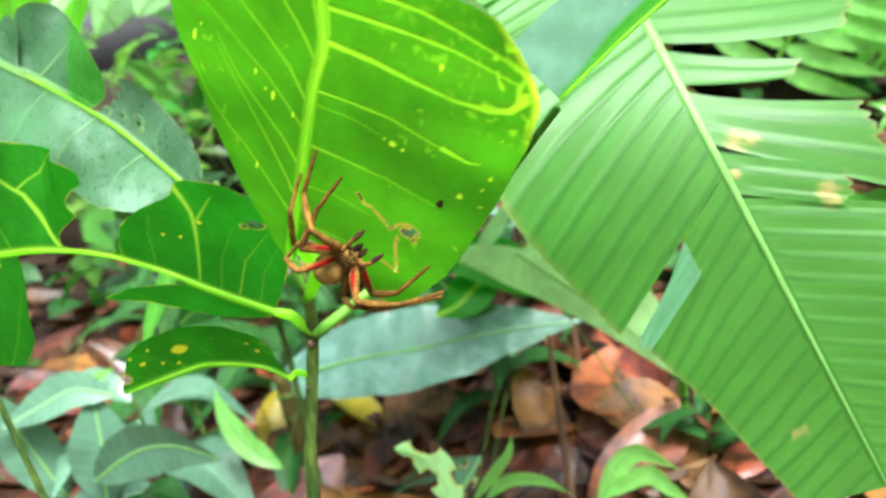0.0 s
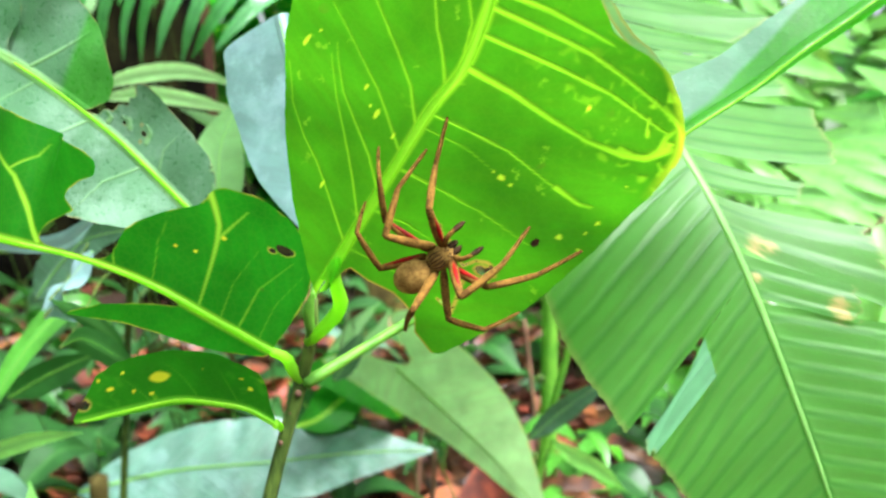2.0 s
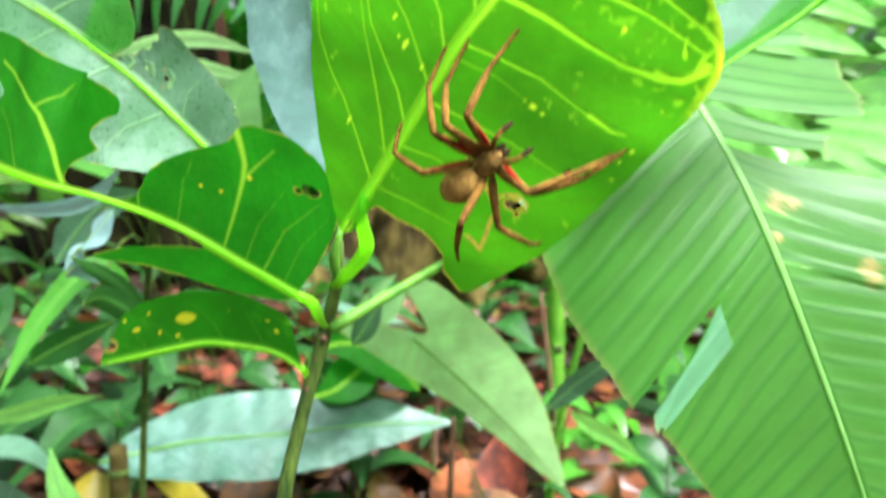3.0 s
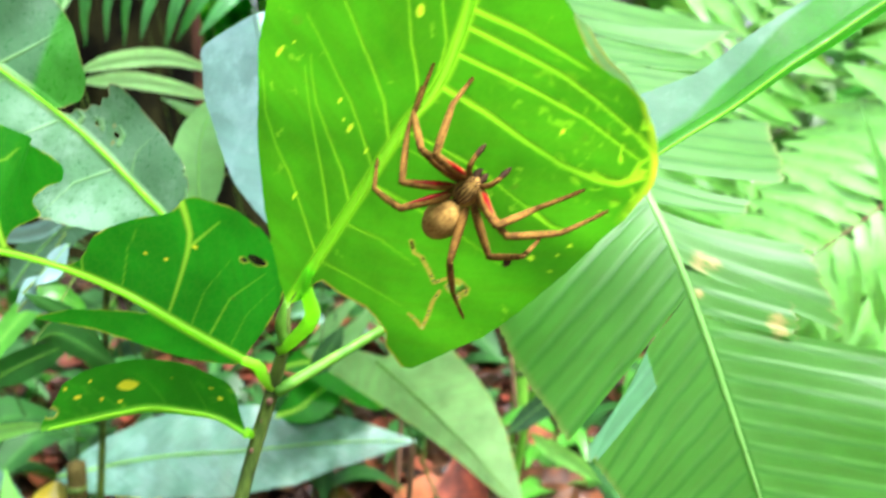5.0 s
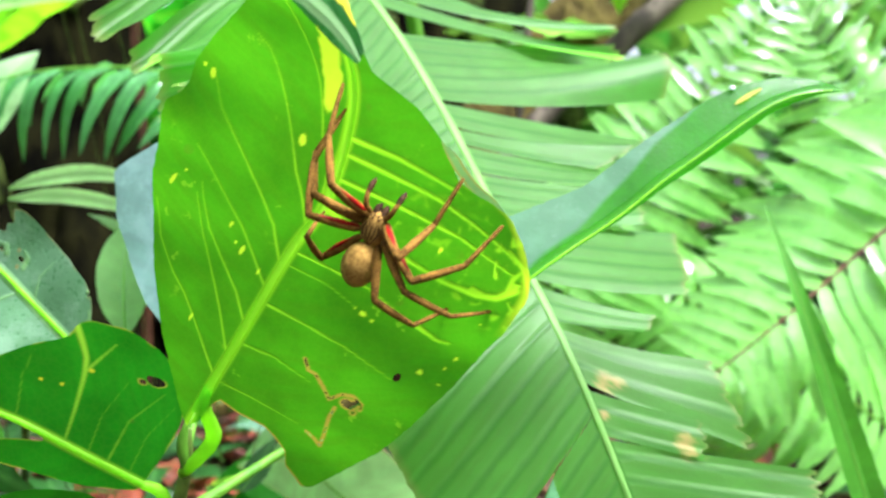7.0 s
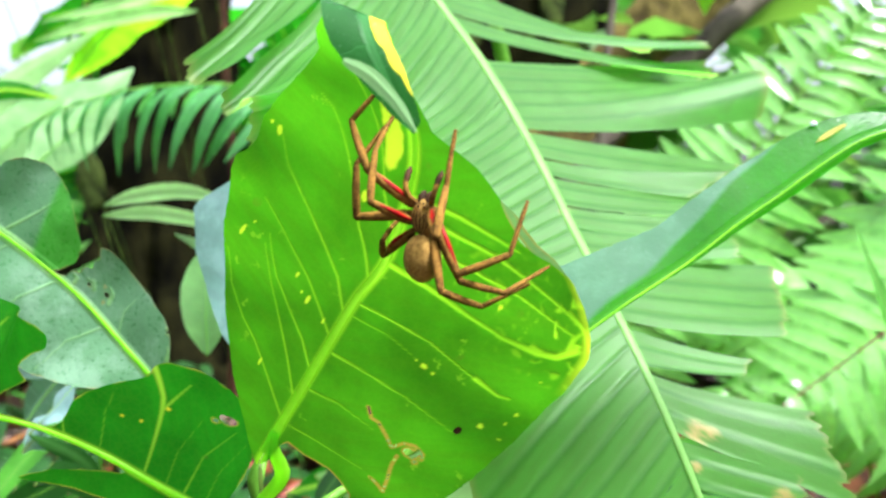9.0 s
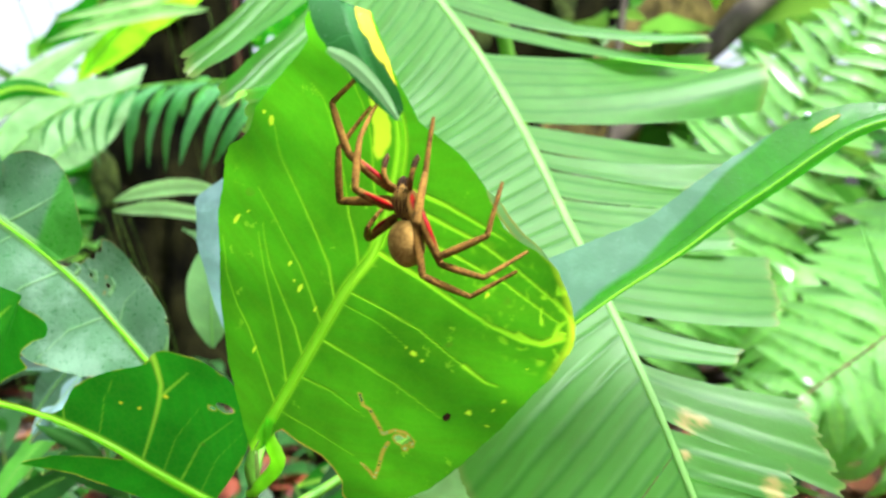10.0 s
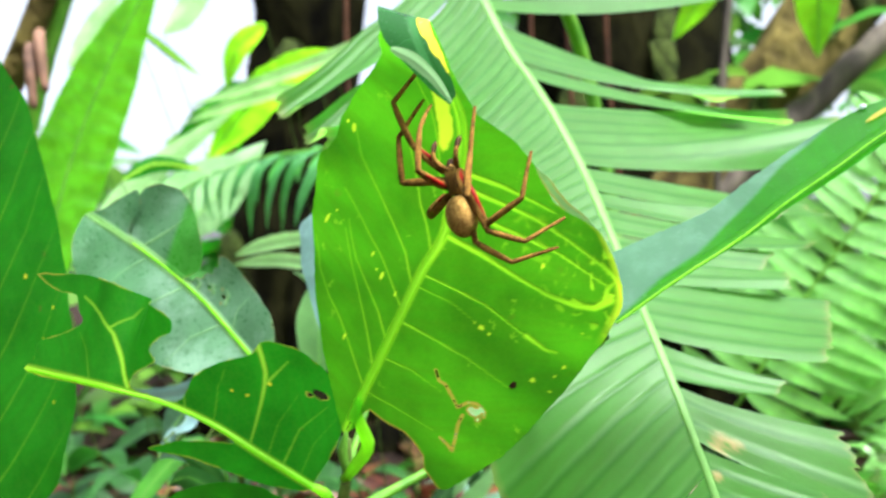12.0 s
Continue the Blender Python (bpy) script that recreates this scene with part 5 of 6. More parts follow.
    rows = (
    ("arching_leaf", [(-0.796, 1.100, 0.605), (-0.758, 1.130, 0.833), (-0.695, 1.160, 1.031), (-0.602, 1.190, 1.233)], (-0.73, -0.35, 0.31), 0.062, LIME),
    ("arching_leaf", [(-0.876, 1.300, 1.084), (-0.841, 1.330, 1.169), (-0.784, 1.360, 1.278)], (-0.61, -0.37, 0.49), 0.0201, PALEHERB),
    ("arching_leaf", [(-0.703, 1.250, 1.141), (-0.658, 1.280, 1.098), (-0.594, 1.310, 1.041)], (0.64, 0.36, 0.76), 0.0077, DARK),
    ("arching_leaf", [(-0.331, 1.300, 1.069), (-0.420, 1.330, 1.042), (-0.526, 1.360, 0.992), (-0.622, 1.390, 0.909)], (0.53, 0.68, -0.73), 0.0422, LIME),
    ("arching_leaf", [(-0.227, 1.200, 1.059), (-0.339, 1.230, 1.029), (-0.469, 1.260, 1.007), (-0.619, 1.290, 0.984)], (0.26, 0.62, -0.89), 0.0121, PALEHERB),
    ("arching_leaf", [(-0.736, 1.150, 0.727), (-0.685, 1.180, 0.805), (-0.598, 1.210, 0.884), (-0.493, 1.240, 0.963)], (-0.53, -0.20, 0.72), 0.0213, PALEHERB),
    ("arching_leaf", [(-0.599, 1.050, 0.814), (-0.558, 1.080, 0.842), (-0.497, 1.110, 0.834)], (-0.06, 0.03, 0.97), 0.0138, DARK),
    ("arching_leaf", [(-0.607, 1.200, 0.724), (-0.546, 1.230, 0.793), (-0.494, 1.260, 0.865), (-0.462, 1.290, 0.909)], (-0.62, -0.16, 0.68), 0.0427, HERB),
    ("arching_leaf", [(-0.787, 1.500, 1.207), (-0.748, 1.530, 1.264), (-0.693, 1.560, 1.373)], (-0.62, -0.31, 0.55), 0.0278, PALEHERB),
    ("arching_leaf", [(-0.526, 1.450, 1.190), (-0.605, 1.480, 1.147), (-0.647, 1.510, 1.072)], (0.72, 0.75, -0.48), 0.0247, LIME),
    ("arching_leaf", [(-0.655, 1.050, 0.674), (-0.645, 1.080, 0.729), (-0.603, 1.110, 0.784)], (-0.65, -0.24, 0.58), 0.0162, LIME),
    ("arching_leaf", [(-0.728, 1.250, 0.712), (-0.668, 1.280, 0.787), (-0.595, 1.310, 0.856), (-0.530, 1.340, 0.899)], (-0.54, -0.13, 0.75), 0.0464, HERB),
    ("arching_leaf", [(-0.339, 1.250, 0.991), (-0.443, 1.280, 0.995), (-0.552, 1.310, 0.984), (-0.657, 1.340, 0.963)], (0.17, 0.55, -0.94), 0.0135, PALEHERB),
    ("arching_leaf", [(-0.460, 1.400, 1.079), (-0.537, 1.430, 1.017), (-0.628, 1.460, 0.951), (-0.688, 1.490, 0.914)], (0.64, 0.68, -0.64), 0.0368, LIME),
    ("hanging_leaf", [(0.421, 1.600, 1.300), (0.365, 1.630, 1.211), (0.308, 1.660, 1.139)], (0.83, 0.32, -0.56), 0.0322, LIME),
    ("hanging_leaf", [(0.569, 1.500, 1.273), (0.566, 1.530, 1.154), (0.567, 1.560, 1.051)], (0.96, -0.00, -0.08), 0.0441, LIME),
    ("low_leaf", [(-0.193, 0.560, 0.579), (-0.236, 0.590, 0.552), (-0.292, 0.620, 0.543), (-0.347, 0.650, 0.544)], (0.21, 0.23, -0.98), 0.0069, BLUE),
    ("low_leaf", [(-0.204, 0.500, 0.527), (-0.184, 0.530, 0.499), (-0.176, 0.560, 0.460)], (0.58, 0.72, 0.67), 0.0062, SEEDLING),
    ("low_leaf", [(-0.096, 0.620, 0.641), (-0.125, 0.650, 0.638), (-0.171, 0.680, 0.653)], (-0.17, 0.24, -0.99), 0.0067, HERB),
    ("low_leaf", [(-0.209, 0.500, 0.515), (-0.214, 0.530, 0.514), (-0.214, 0.560, 0.496)], (0.03, 0.56, 0.95), 0.0070, BLUE),
    ("low_leaf", [(-0.190, 0.480, 0.500), (-0.188, 0.510, 0.497), (-0.176, 0.540, 0.473), (-0.173, 0.570, 0.449)], (0.24, 0.69, 0.86), 0.0096, SEEDLING),
    ("low_leaf", [(-0.037, 0.620, 0.430), (-0.027, 0.650, 0.442), (-0.017, 0.680, 0.457)], (-0.86, 0.29, 0.52), 0.0105, SEEDLING),
    ("strap_leaf", [(-0.306, 0.834, 0.679), (-0.258, 0.819, 0.690), (-0.201, 0.803, 0.693), (-0.141, 0.784, 0.677)], (0.00, 0.09, -1.03), 0.0091, PALEHERB),
    ("strap_leaf", [(-0.306, 0.832, 0.668), (-0.247, 0.816, 0.671), (-0.195, 0.799, 0.664), (-0.135, 0.780, 0.650)], (-0.11, 0.10, -1.02), 0.0086, PALEHERB),
    ("herb_leaf", [(-0.122, 0.614, 0.558), (-0.124, 0.619, 0.593), (-0.122, 0.624, 0.624), (-0.108, 0.630, 0.659)], (0.99, 0.23, -0.17), 0.0199, HERB),
    ("herb_leaf", [(-0.214, 0.618, 0.457), (-0.213, 0.605, 0.486), (-0.234, 0.589, 0.501), (-0.263, 0.567, 0.468), (-0.286, 0.541, 0.417)], (-0.52, 0.38, 0.81), 0.0105, YOUNG),
    ("herb_leaf", [(-0.345, 0.689, 0.392), (-0.319, 0.691, 0.407), (-0.293, 0.693, 0.420), (-0.262, 0.695, 0.433)], (0.45, 0.11, -0.92), 0.0155, SEEDLING),
    ("herb_leaf", [(-0.333, 0.585, 0.379), (-0.298, 0.587, 0.386), (-0.267, 0.588, 0.395), (-0.232, 0.589, 0.399)], (0.19, 0.10, -1.01), 0.0075, FERN),
    ("herb_leaf", [(-0.278, 0.624, 0.499), (-0.258, 0.622, 0.525), (-0.231, 0.619, 0.549), (-0.192, 0.614, 0.558)], (0.59, 0.13, -0.83), 0.0162, SILVER),
    ("herb_leaf", [(-0.133, 0.932, 0.324), (-0.109, 0.911, 0.299), (-0.079, 0.893, 0.292), (-0.044, 0.876, 0.285)], (-0.58, 0.12, -0.84), 0.0286, SEEDLING),
    ("herb_leaf", [(0.152, 0.827, 0.289), (0.183, 0.815, 0.324), (0.210, 0.803, 0.351), (0.239, 0.790, 0.377)], (0.58, 0.13, -0.84), 0.0146, SILVER),
    ("herb_leaf", [(0.180, 0.827, 0.289), (0.205, 0.824, 0.271), (0.230, 0.822, 0.258), (0.261, 0.819, 0.234)], (-0.57, 0.12, -0.85), 0.0113, FERN),
    ("herb_leaf", [(-0.079, 0.882, 0.374), (-0.056, 0.885, 0.394), (-0.043, 0.887, 0.410), (-0.017, 0.891, 0.434)], (0.71, 0.10, -0.74), 0.0093, HERB),
    ("herb_leaf", [(-0.062, 0.878, 0.354), (-0.036, 0.882, 0.381), (-0.017, 0.885, 0.401), (-0.004, 0.889, 0.427)], (0.79, 0.11, -0.65), 0.0106, HERB),
    ("low_leaf", [(-0.445, 0.607, 0.231), (-0.438, 0.617, 0.274), (-0.434, 0.624, 0.311), (-0.432, 0.632, 0.354)], (0.90, 0.48, -0.15), 0.0328, SILVER),
    ("low_leaf", [(-0.508, 0.621, 0.230), (-0.524, 0.620, 0.292), (-0.529, 0.614, 0.333), (-0.539, 0.609, 0.378)], (0.76, 0.61, 0.33), 0.0292, SILVER),
    ("low_leaf", [(-0.439, 0.599, 0.266), (-0.377, 0.599, 0.297), (-0.322, 0.589, 0.307), (-0.263, 0.574, 0.298)], (-0.05, -0.10, -1.03), 0.0291, SILVER),
    ("low_leaf", [(-0.410, 0.635, 0.344), (-0.449, 0.628, 0.358), (-0.485, 0.615, 0.349), (-0.527, 0.598, 0.336)], (-0.22, 0.51, 0.87), 0.0212, SILVER),
    ("low_leaf", [(0.008, 0.903, 0.287), (-0.031, 0.890, 0.335), (-0.072, 0.867, 0.357), (-0.108, 0.839, 0.359)], (0.25, 0.62, 0.78), 0.0327, DARK),
    ("low_leaf", [(-0.042, 0.901, 0.325), (-0.060, 0.877, 0.322), (-0.085, 0.846, 0.309), (-0.108, 0.821, 0.309)], (-0.53, 0.40, 0.79), 0.0272, DARK),
    ("grass_blade", [(-0.040, 0.636, 0.192), (-0.015, 0.639, 0.211), (0.019, 0.637, 0.211), (0.044, 0.630, 0.199)], (-0.13, -0.12, -1.02), 0.0076, FERN),
    ("grass_blade", [(-0.051, 0.633, 0.194), (-0.024, 0.641, 0.224), (-0.009, 0.640, 0.242), (-0.002, 0.638, 0.262)], (0.70, 0.23, -0.72), 0.0065, FERN),
    ("grass_blade", [(0.058, 0.697, 0.127), (0.081, 0.710, 0.166), (0.106, 0.715, 0.181), (0.143, 0.711, 0.161)], (0.25, -0.00, -1.00), 0.0128, FERN),
    ("grass_blade", [(0.060, 0.701, 0.138), (0.108, 0.714, 0.154), (0.129, 0.709, 0.143), (0.154, 0.700, 0.120)], (-0.31, -0.15, -0.97), 0.0116, FERN),
    ("low_leaf", [(-0.277, 0.682, 0.209), (-0.309, 0.683, 0.240), (-0.329, 0.689, 0.274), (-0.337, 0.698, 0.306)], (0.74, 0.62, 0.36), 0.0138, FERN),
    ("low_leaf", [(-0.205, 0.773, 0.094), (-0.169, 0.788, 0.106), (-0.133, 0.801, 0.115), (-0.099, 0.813, 0.120)], (0.25, -0.00, -1.00), 0.0154, SILVER),
    ("low_leaf", [(-0.537, 0.700, 0.323), (-0.504, 0.711, 0.325), (-0.487, 0.718, 0.330), (-0.476, 0.722, 0.334)], (0.20, -0.02, -1.01), 0.0080, FERN),
    )
    tones = {PALEHERB: "very pale green ", BLUE: "pale blue-white ", SILVER: "pale blue-green glossy ", LIME: "painted-sunlight lime-green ", HERB: "dull light green ", FERN: "fresh green ", YOUNG: "mid-green ", DARK: "dark green ", SEEDLING: "dark green "}
    for k, (name, rib, across, width, material) in enumerate(rows):
        start = Vector(rib[0])
        foot = start + Vector((0.03 * (-1) ** k, 0.06 + .8 * max(0, start.z - .35), 0))
        foot.z = ground_height(foot.x, foot.y) - .005
        if start.x < .05 and start.y < .8:
            foot = Vector((start.x * 1.5, 1.12, 0))
            foot.z = ground_height(foot.x, foot.y) - .005
        if name == "hanging_leaf":
            foot = start + Vector((.05, .1, 1.2))
        middle = foot.lerp(start, .6) + Vector((0, .02, 0))
        if start.x < .05 and start.y < .8:
            middle = Vector((start.x * 1.25, start.y + .25, start.z - .015))
        label, category = kinds[name]
        loose_leaf(name, tones[material] + label, category, rib, across, width, material, [tuple(foot), tuple(middle), tuple(start)], (0.25, 0.2), 30.0 + k, "plants of the undergrowth")
    for k, (x, y, h, lean) in enumerate(((.0365, .66, .27, .01), (.02, 1.0, .26, .02), (.2, 1.02, .30, -.03))):
        ob = thing("thin_sapling", "thin reddish brown sapling stick standing in the litter", "sapling", "thin saplings", at=(x, y, GROUND))
        st = part("stem", tube([(0, 0, -.02), (lean * .4, 0, h * .5), (lean, 0, h)], (.0045, .0036, .0025), 8, 20, lumps=0.1), VINE, ob)


build_low_plants()


def build_litter_seedlings():
    """Low seedlings of a few pointed leaves on a short stem, standing in the litter."""
    tones = ((SEEDLING, "dark green"), (SILVER, "pale blue-green"), (YOUNG, "fresh light green"))
    first = []
    for k, (material, tone) in enumerate(tones):
        rng = random.Random(60 + k)
        meshes = []
        for d in range(3):
            sf = Surface([(0, 0, 0), (0, .035, .012), (0, .075, .006), (0, .115, -.022 - .012 * d)], (1, 0, 0), left=(.25, 0), right=(.25, 0), wave=.0012, n=31, seed=d * 2.0 + k)
            w = .019 + .006 * d
            prof = [(0, .001), (.08, w * .5), (.28, w), (.5, w * .95), (.75, w * .55), (.93, w * .16), (1, .0004)]
            me = blade(sf, prof, prof, cell=.005, seed=d + k * 4.0, ragged=.0006, veins=[(.1 + .13 * q, 0, .02 * sg, .6, 4, .0012, .5) for q in range(6) for sg in (-1, 1)], name="seedling_leaf")
            me.materials.append(material)
            meshes.append(me)
        ob = thing("litter_seedling", tone + " leafy seedling growing out of the leaf litter", "seedling", "litter seedlings", at=(0, 0, -5))
        part("stem", tube([(0, 0, -.02), (.004, .002, .08), (.0, .004, .17)], (.0022, .0018, .0012), 7, 12), STEM, ob)
        for q in range(7):
            lf = new("leaf", meshes[q % 3])
            lf.parent = ob
            z = .05 + .12 * q / 6
            lf.matrix_basis = pose(0, 0, z, rng.uniform(-10, 30), rng.uniform(-20, 20), q * 137 + rng.uniform(-20, 20)) @ Matrix.Scale(1.15 - .06 * q, 4)
        first.append(ob)
    spots = ((-.47, .72, 1.3, 1), (-.36, .90, 1.2, 0), (-.55, .92, 1.4, 0), (-.20, 1.08, 1.0, 0), (-.42, 1.10, 1.3, 0), (-.64, 1.15, 1.5, 0), (-.08, .95, .9, 0), (.06, 1.12, 1.0, 0),
             (.24, .98, .9, 2), (.38, 1.05, 1.1, 0), (.30, .84, .8, 0), (-.30, 1.30, 1.3, 0), (-.52, 1.42, 1.5, 0), (.12, 1.45, 1.2, 0), (.52, 1.30, 1.3, 2), (-.75, 1.5, 1.6, 0), (-.10, 1.30, 1.1, 1),
             (-.44, .62, .9, 0), (.18, .80, .6, 0), (-.88, 1.3, 1.5, 0), (-.15, 1.6, 1.3, 0), (.36, 1.6, 1.3, 0))
    for x, y, size, k in spots:
        turn = (x * 977 + y * 613) % 360
        m = pose(x, y, ground_height(x, y), 0, 0, turn) @ Matrix.Scale(size, 4)
        copy_thing(first[k], m)
    for ob in first:
        for child in list(ob.children):
            bpy.data.objects.remove(child)
        bpy.data.objects.remove(ob)


build_litter_seedlings()


def build_trees():
    def tree(label, line, radii, material, roots, seed, lumps=0.2):
        """A trunk with buttress roots, moss cushions and a thin climbing stem."""
        rng = random.Random(seed)
        ob = thing("forest_tree", label, "tree", "trees", at=line[0])
        inv = Matrix.Translation(-Vector(line[0]))
        parts = [part("trunk", tube(line, radii, 36, 90, lumps=lumps), material, ob)]
        base, r = Vector(line[0]), radii[0]
        for k in range(roots):
            a = 6.28 * (k + rng.uniform(-.2, .2)) / roots
            d = Vector((math.cos(a), math.sin(a), 0))
            parts.append(part("root", tube([base + d * r * .55 + Vector((0, 0, .75)), base + d * r * .95 + Vector((0, 0, .32)), base + d * r * 1.5 + Vector((0, 0, .14)), base + d * r * 2.4 + Vector((0, 0, .04))],
                                            (r * .16, r * .24, r * .2, r * .06), 10, 24, lumps=.3), material, ob))
        for k in range(14 if radii[0] > .25 else 4):
            f = rng.uniform(.05, .6)
            pts, _ = smooth_line(line, 100)
            rr = np.interp(f, np.linspace(0, 1, len(radii)), radii)
            a = rng.uniform(3.4, 6.0)
            p = Vector(pts[int(f * 99)]) + Vector((math.cos(a), math.sin(a), 0)) * rr * .92
            me = blob((.02, .07, .11), segs=10, rings=8, bump=.6, seed=k * 3.0 + seed)
            cushion = part("moss_cushion", me, MOSS, ob, "green moss cushion")
            cushion.matrix_basis = Matrix.Translation(p) @ Matrix.Rotation(a, 4, "Z") @ Matrix.Diagonal((.6, rng.uniform(.5, 1.2), rng.uniform(.5, 1.3), 1))
            parts.append(cushion)
        for ob_ in parts:
            ob_.matrix_parent_inverse = inv
        return ob

    tree("mossy buttressed tree trunk, its deep shade put into the bark colour", [(-1.08, 3.0, GROUND - .1), (-1.08, 3.0, .5), (-1.08, 3.05, 1.2), (-.98, 3.1, 2.5), (-.7, 3.2, 7.0)], (.42, .30, .25, .22, .18), SHADEBARK, 6, 1)
    tree("leaning mossy tree trunk with yellow-brown bark", [(-.02, 2.34, GROUND - .1), (.12, 2.33, .45), (.33, 2.32, .75), (.61, 2.33, 1.10), (.82, 2.36, 1.37), (1.3, 2.5, 2.1), (2.0, 2.9, 4.0)], (.24, .16, .135, .13, .125, .12, .09), BARK, 5, 2, .12)
    # trunk added as a dark backing; it stands in for shade behind the leaning tree
    tree("broad trunk added as dark backing for the shaded gap", [(.22, 3.2, GROUND - .1), (.24, 3.2, .8), (.27, 3.2, 1.6), (.36, 3.3, 5.0)], (.62, .46, .40, .30), SHADEBARK, 5, 3)
    log = thing("fallen_branch", "grey weathered dead branch leaning on the trunk", "branch", at=(.36, 2.10, .72))
    for name, line, radii in (("wood", [(.36, 2.10, .72), (.60, 2.14, .98), (.76, 2.16, 1.12), (.94, 2.18, 1.28), (1.5, 2.3, 1.72)], (.02, .034, .036, .034, .026)), ("side_branch", [(.43, 1.97, .80), (.448, 1.95, 1.05), (.47, 1.95, 1.23), (.50, 1.95, 1.45)], (.009, .010, .009, .007))):
        lg = part(name, tube(line, radii, 14, 40, lumps=.3), GREYWOOD, log)
        lg.matrix_parent_inverse = Matrix.Translation((-.36, -2.10, -.72))
    for k, (x, y) in enumerate(((-.54, 2.06), (-.62, 2.3), (.09, 2.1), (.2, 2.2), (-.02, 2.25))):
        ob = thing("hanging_vine", "thin brown hanging root", "vine", "hanging vines", at=(x, y, GROUND))
        part("root", tube([(0, 0, -.02), (.02, 0, .6), (-.01, .02, 1.3), (.04, .03, 2.6)], (.010, .008, .007, .006), 8, 40, lumps=.2), DARKVINE, ob)


build_trees()


def build_palm_foot():
    """The foot of a palm: olive leaf stalks and short hanging roots."""
    ob = thing("understory_palm", "olive-brown palm stem with short brown hanging roots", "palm", at=(-1.45, 1.5, GROUND))
    inv = Matrix.Translation((1.45, -1.5, -GROUND))
    made = [part("stalk", tube(line, r, 12, 30, lumps=.12), m, ob) for line, r, m in (
        ([(-1.45, 1.5, GROUND - .02), (-1.2, 1.3, .55), (-.92, 1.14, .90), (-.77, 1.09, 1.12), (-.66, 1.08, 1.36)], (.030, .026, .022, .020, .016), BARK),
        ([(-.85, 1.15, .90), (-.79, 1.13, 1.05), (-.72, 1.12, 1.20), (-.62, 1.12, 1.38)], (.014, .014, .012, .010), PETIOLE))]
    made += [part("root", tube(line, (.008, .010, .006), 9, 14, lumps=.2), VINE, ob) for line in (
        [(-.775, 1.07, 1.05), (-.757, 1.05, 1.006), (-.752, 1.05, .94)], [(-.755, 1.07, 1.07), (-.741, 1.05, 1.04), (-.731, 1.05, .967)])]
    for o in made:
        o.matrix_parent_inverse = inv


build_palm_foot()


def foliage(name, label, count, region, size, seed, material=None):
    """Loose far leaves as one mass: small folded blades at random places."""
    rng = random.Random(seed)
    verts, faces, uvs = [], [], []
    for k in range(count):
        p, s = region(rng)
        ln = size * rng.uniform(0.5, 1.4) * s
        w = ln * rng.uniform(0.16, 0.30)
        m = Matrix.Translation(p) @ Euler((rng.uniform(-.9, .5), rng.uniform(-.7, .7), rng.uniform(0, 6.28))).to_matrix().to_4x4()
        b = len(verts)
        for v, wv, z in ((0, .1, 0), (.25, .8, .05), (.6, .85, .03), (1, .02, -.15)):
            for u, h in ((-1, .25), (0, 0), (1, .25)):
                verts.append(m @ Vector((u * wv * w, v * ln, z * ln + h * wv * w)))
                uvs.append((u * wv * w, v * ln))
        for i in range(3):
            for j in range(2):
                a = b + i * 3 + j
                faces.append((a, a + 1, a + 4, a + 3))
    ob = part(name, sheet(verts, faces, uvs, name=name), material or FOLIAGE)
    return tagged(ob, label, "foliage", kind="stuff")


def ring(r0, r1, z0, z1, a0, a1):
    def region(rng):
        a, r = radians(rng.uniform(a0, a1)), rng.uniform(r0, r1)
        return Vector((r * math.sin(a), r * math.cos(a), rng.uniform(z0, z1) * (0.4 + 0.6 * r / r1))), r / r1
    return region


foliage("far_foliage", "distant bright green forest leaves", 2600, ring(4.5, 9.0, .1, 4.5, -8, 75), .55, 21)
foliage("far_foliage", "distant bright green forest leaves beside the trunk", 640, ring(5.5, 9.0, .1, 2.3, -75, -8), .5, 25)
foliage("shrub_foliage", "bright green leaves of shrubs behind the fronds", 700, ring(2.2, 3.6, .1, 1.6, 10, 55), .3, 22)
foliage("left_foliage", "bright green leaves of shrubs beside the trunk", 130, ring(2.2, 3.6, .1, .8, -55, -24), .3, 23)
foliage("low_greenery", "small dark green seedlings among the litter", 300, ring(.95, 2.4, .1, .22, -50, 35), .13, 26, SEEDLING)
# dark mass added where there is only shade; it hides the bright sky
foliage("deep_shade_leaves", "dark leaves added as backing in place of deep shade", 900, ring(3.8, 5.2, .05, 1.9, -24, 6), .5, 29, DARK)
# added out of view, beside and behind the camera, to block light near the horizon
foliage("woods_around", "unseen green woods added all round to hold off low skylight", 4200, ring(5.0, 9.0, .1, 6.0, 75, 285), .7, 24)


# ---- the spider ----
FEMUR, TIBIA, FOOT = 0.020, 0.018, 0.018
HIPS = [(-.0032, .0042), (-.0042, .0014), (-.0042, -.0014), (-.0034, -.0040), (.0032, .0042), (.0042, .0014), (.0042, -.0014), (.0034, -.0040)]


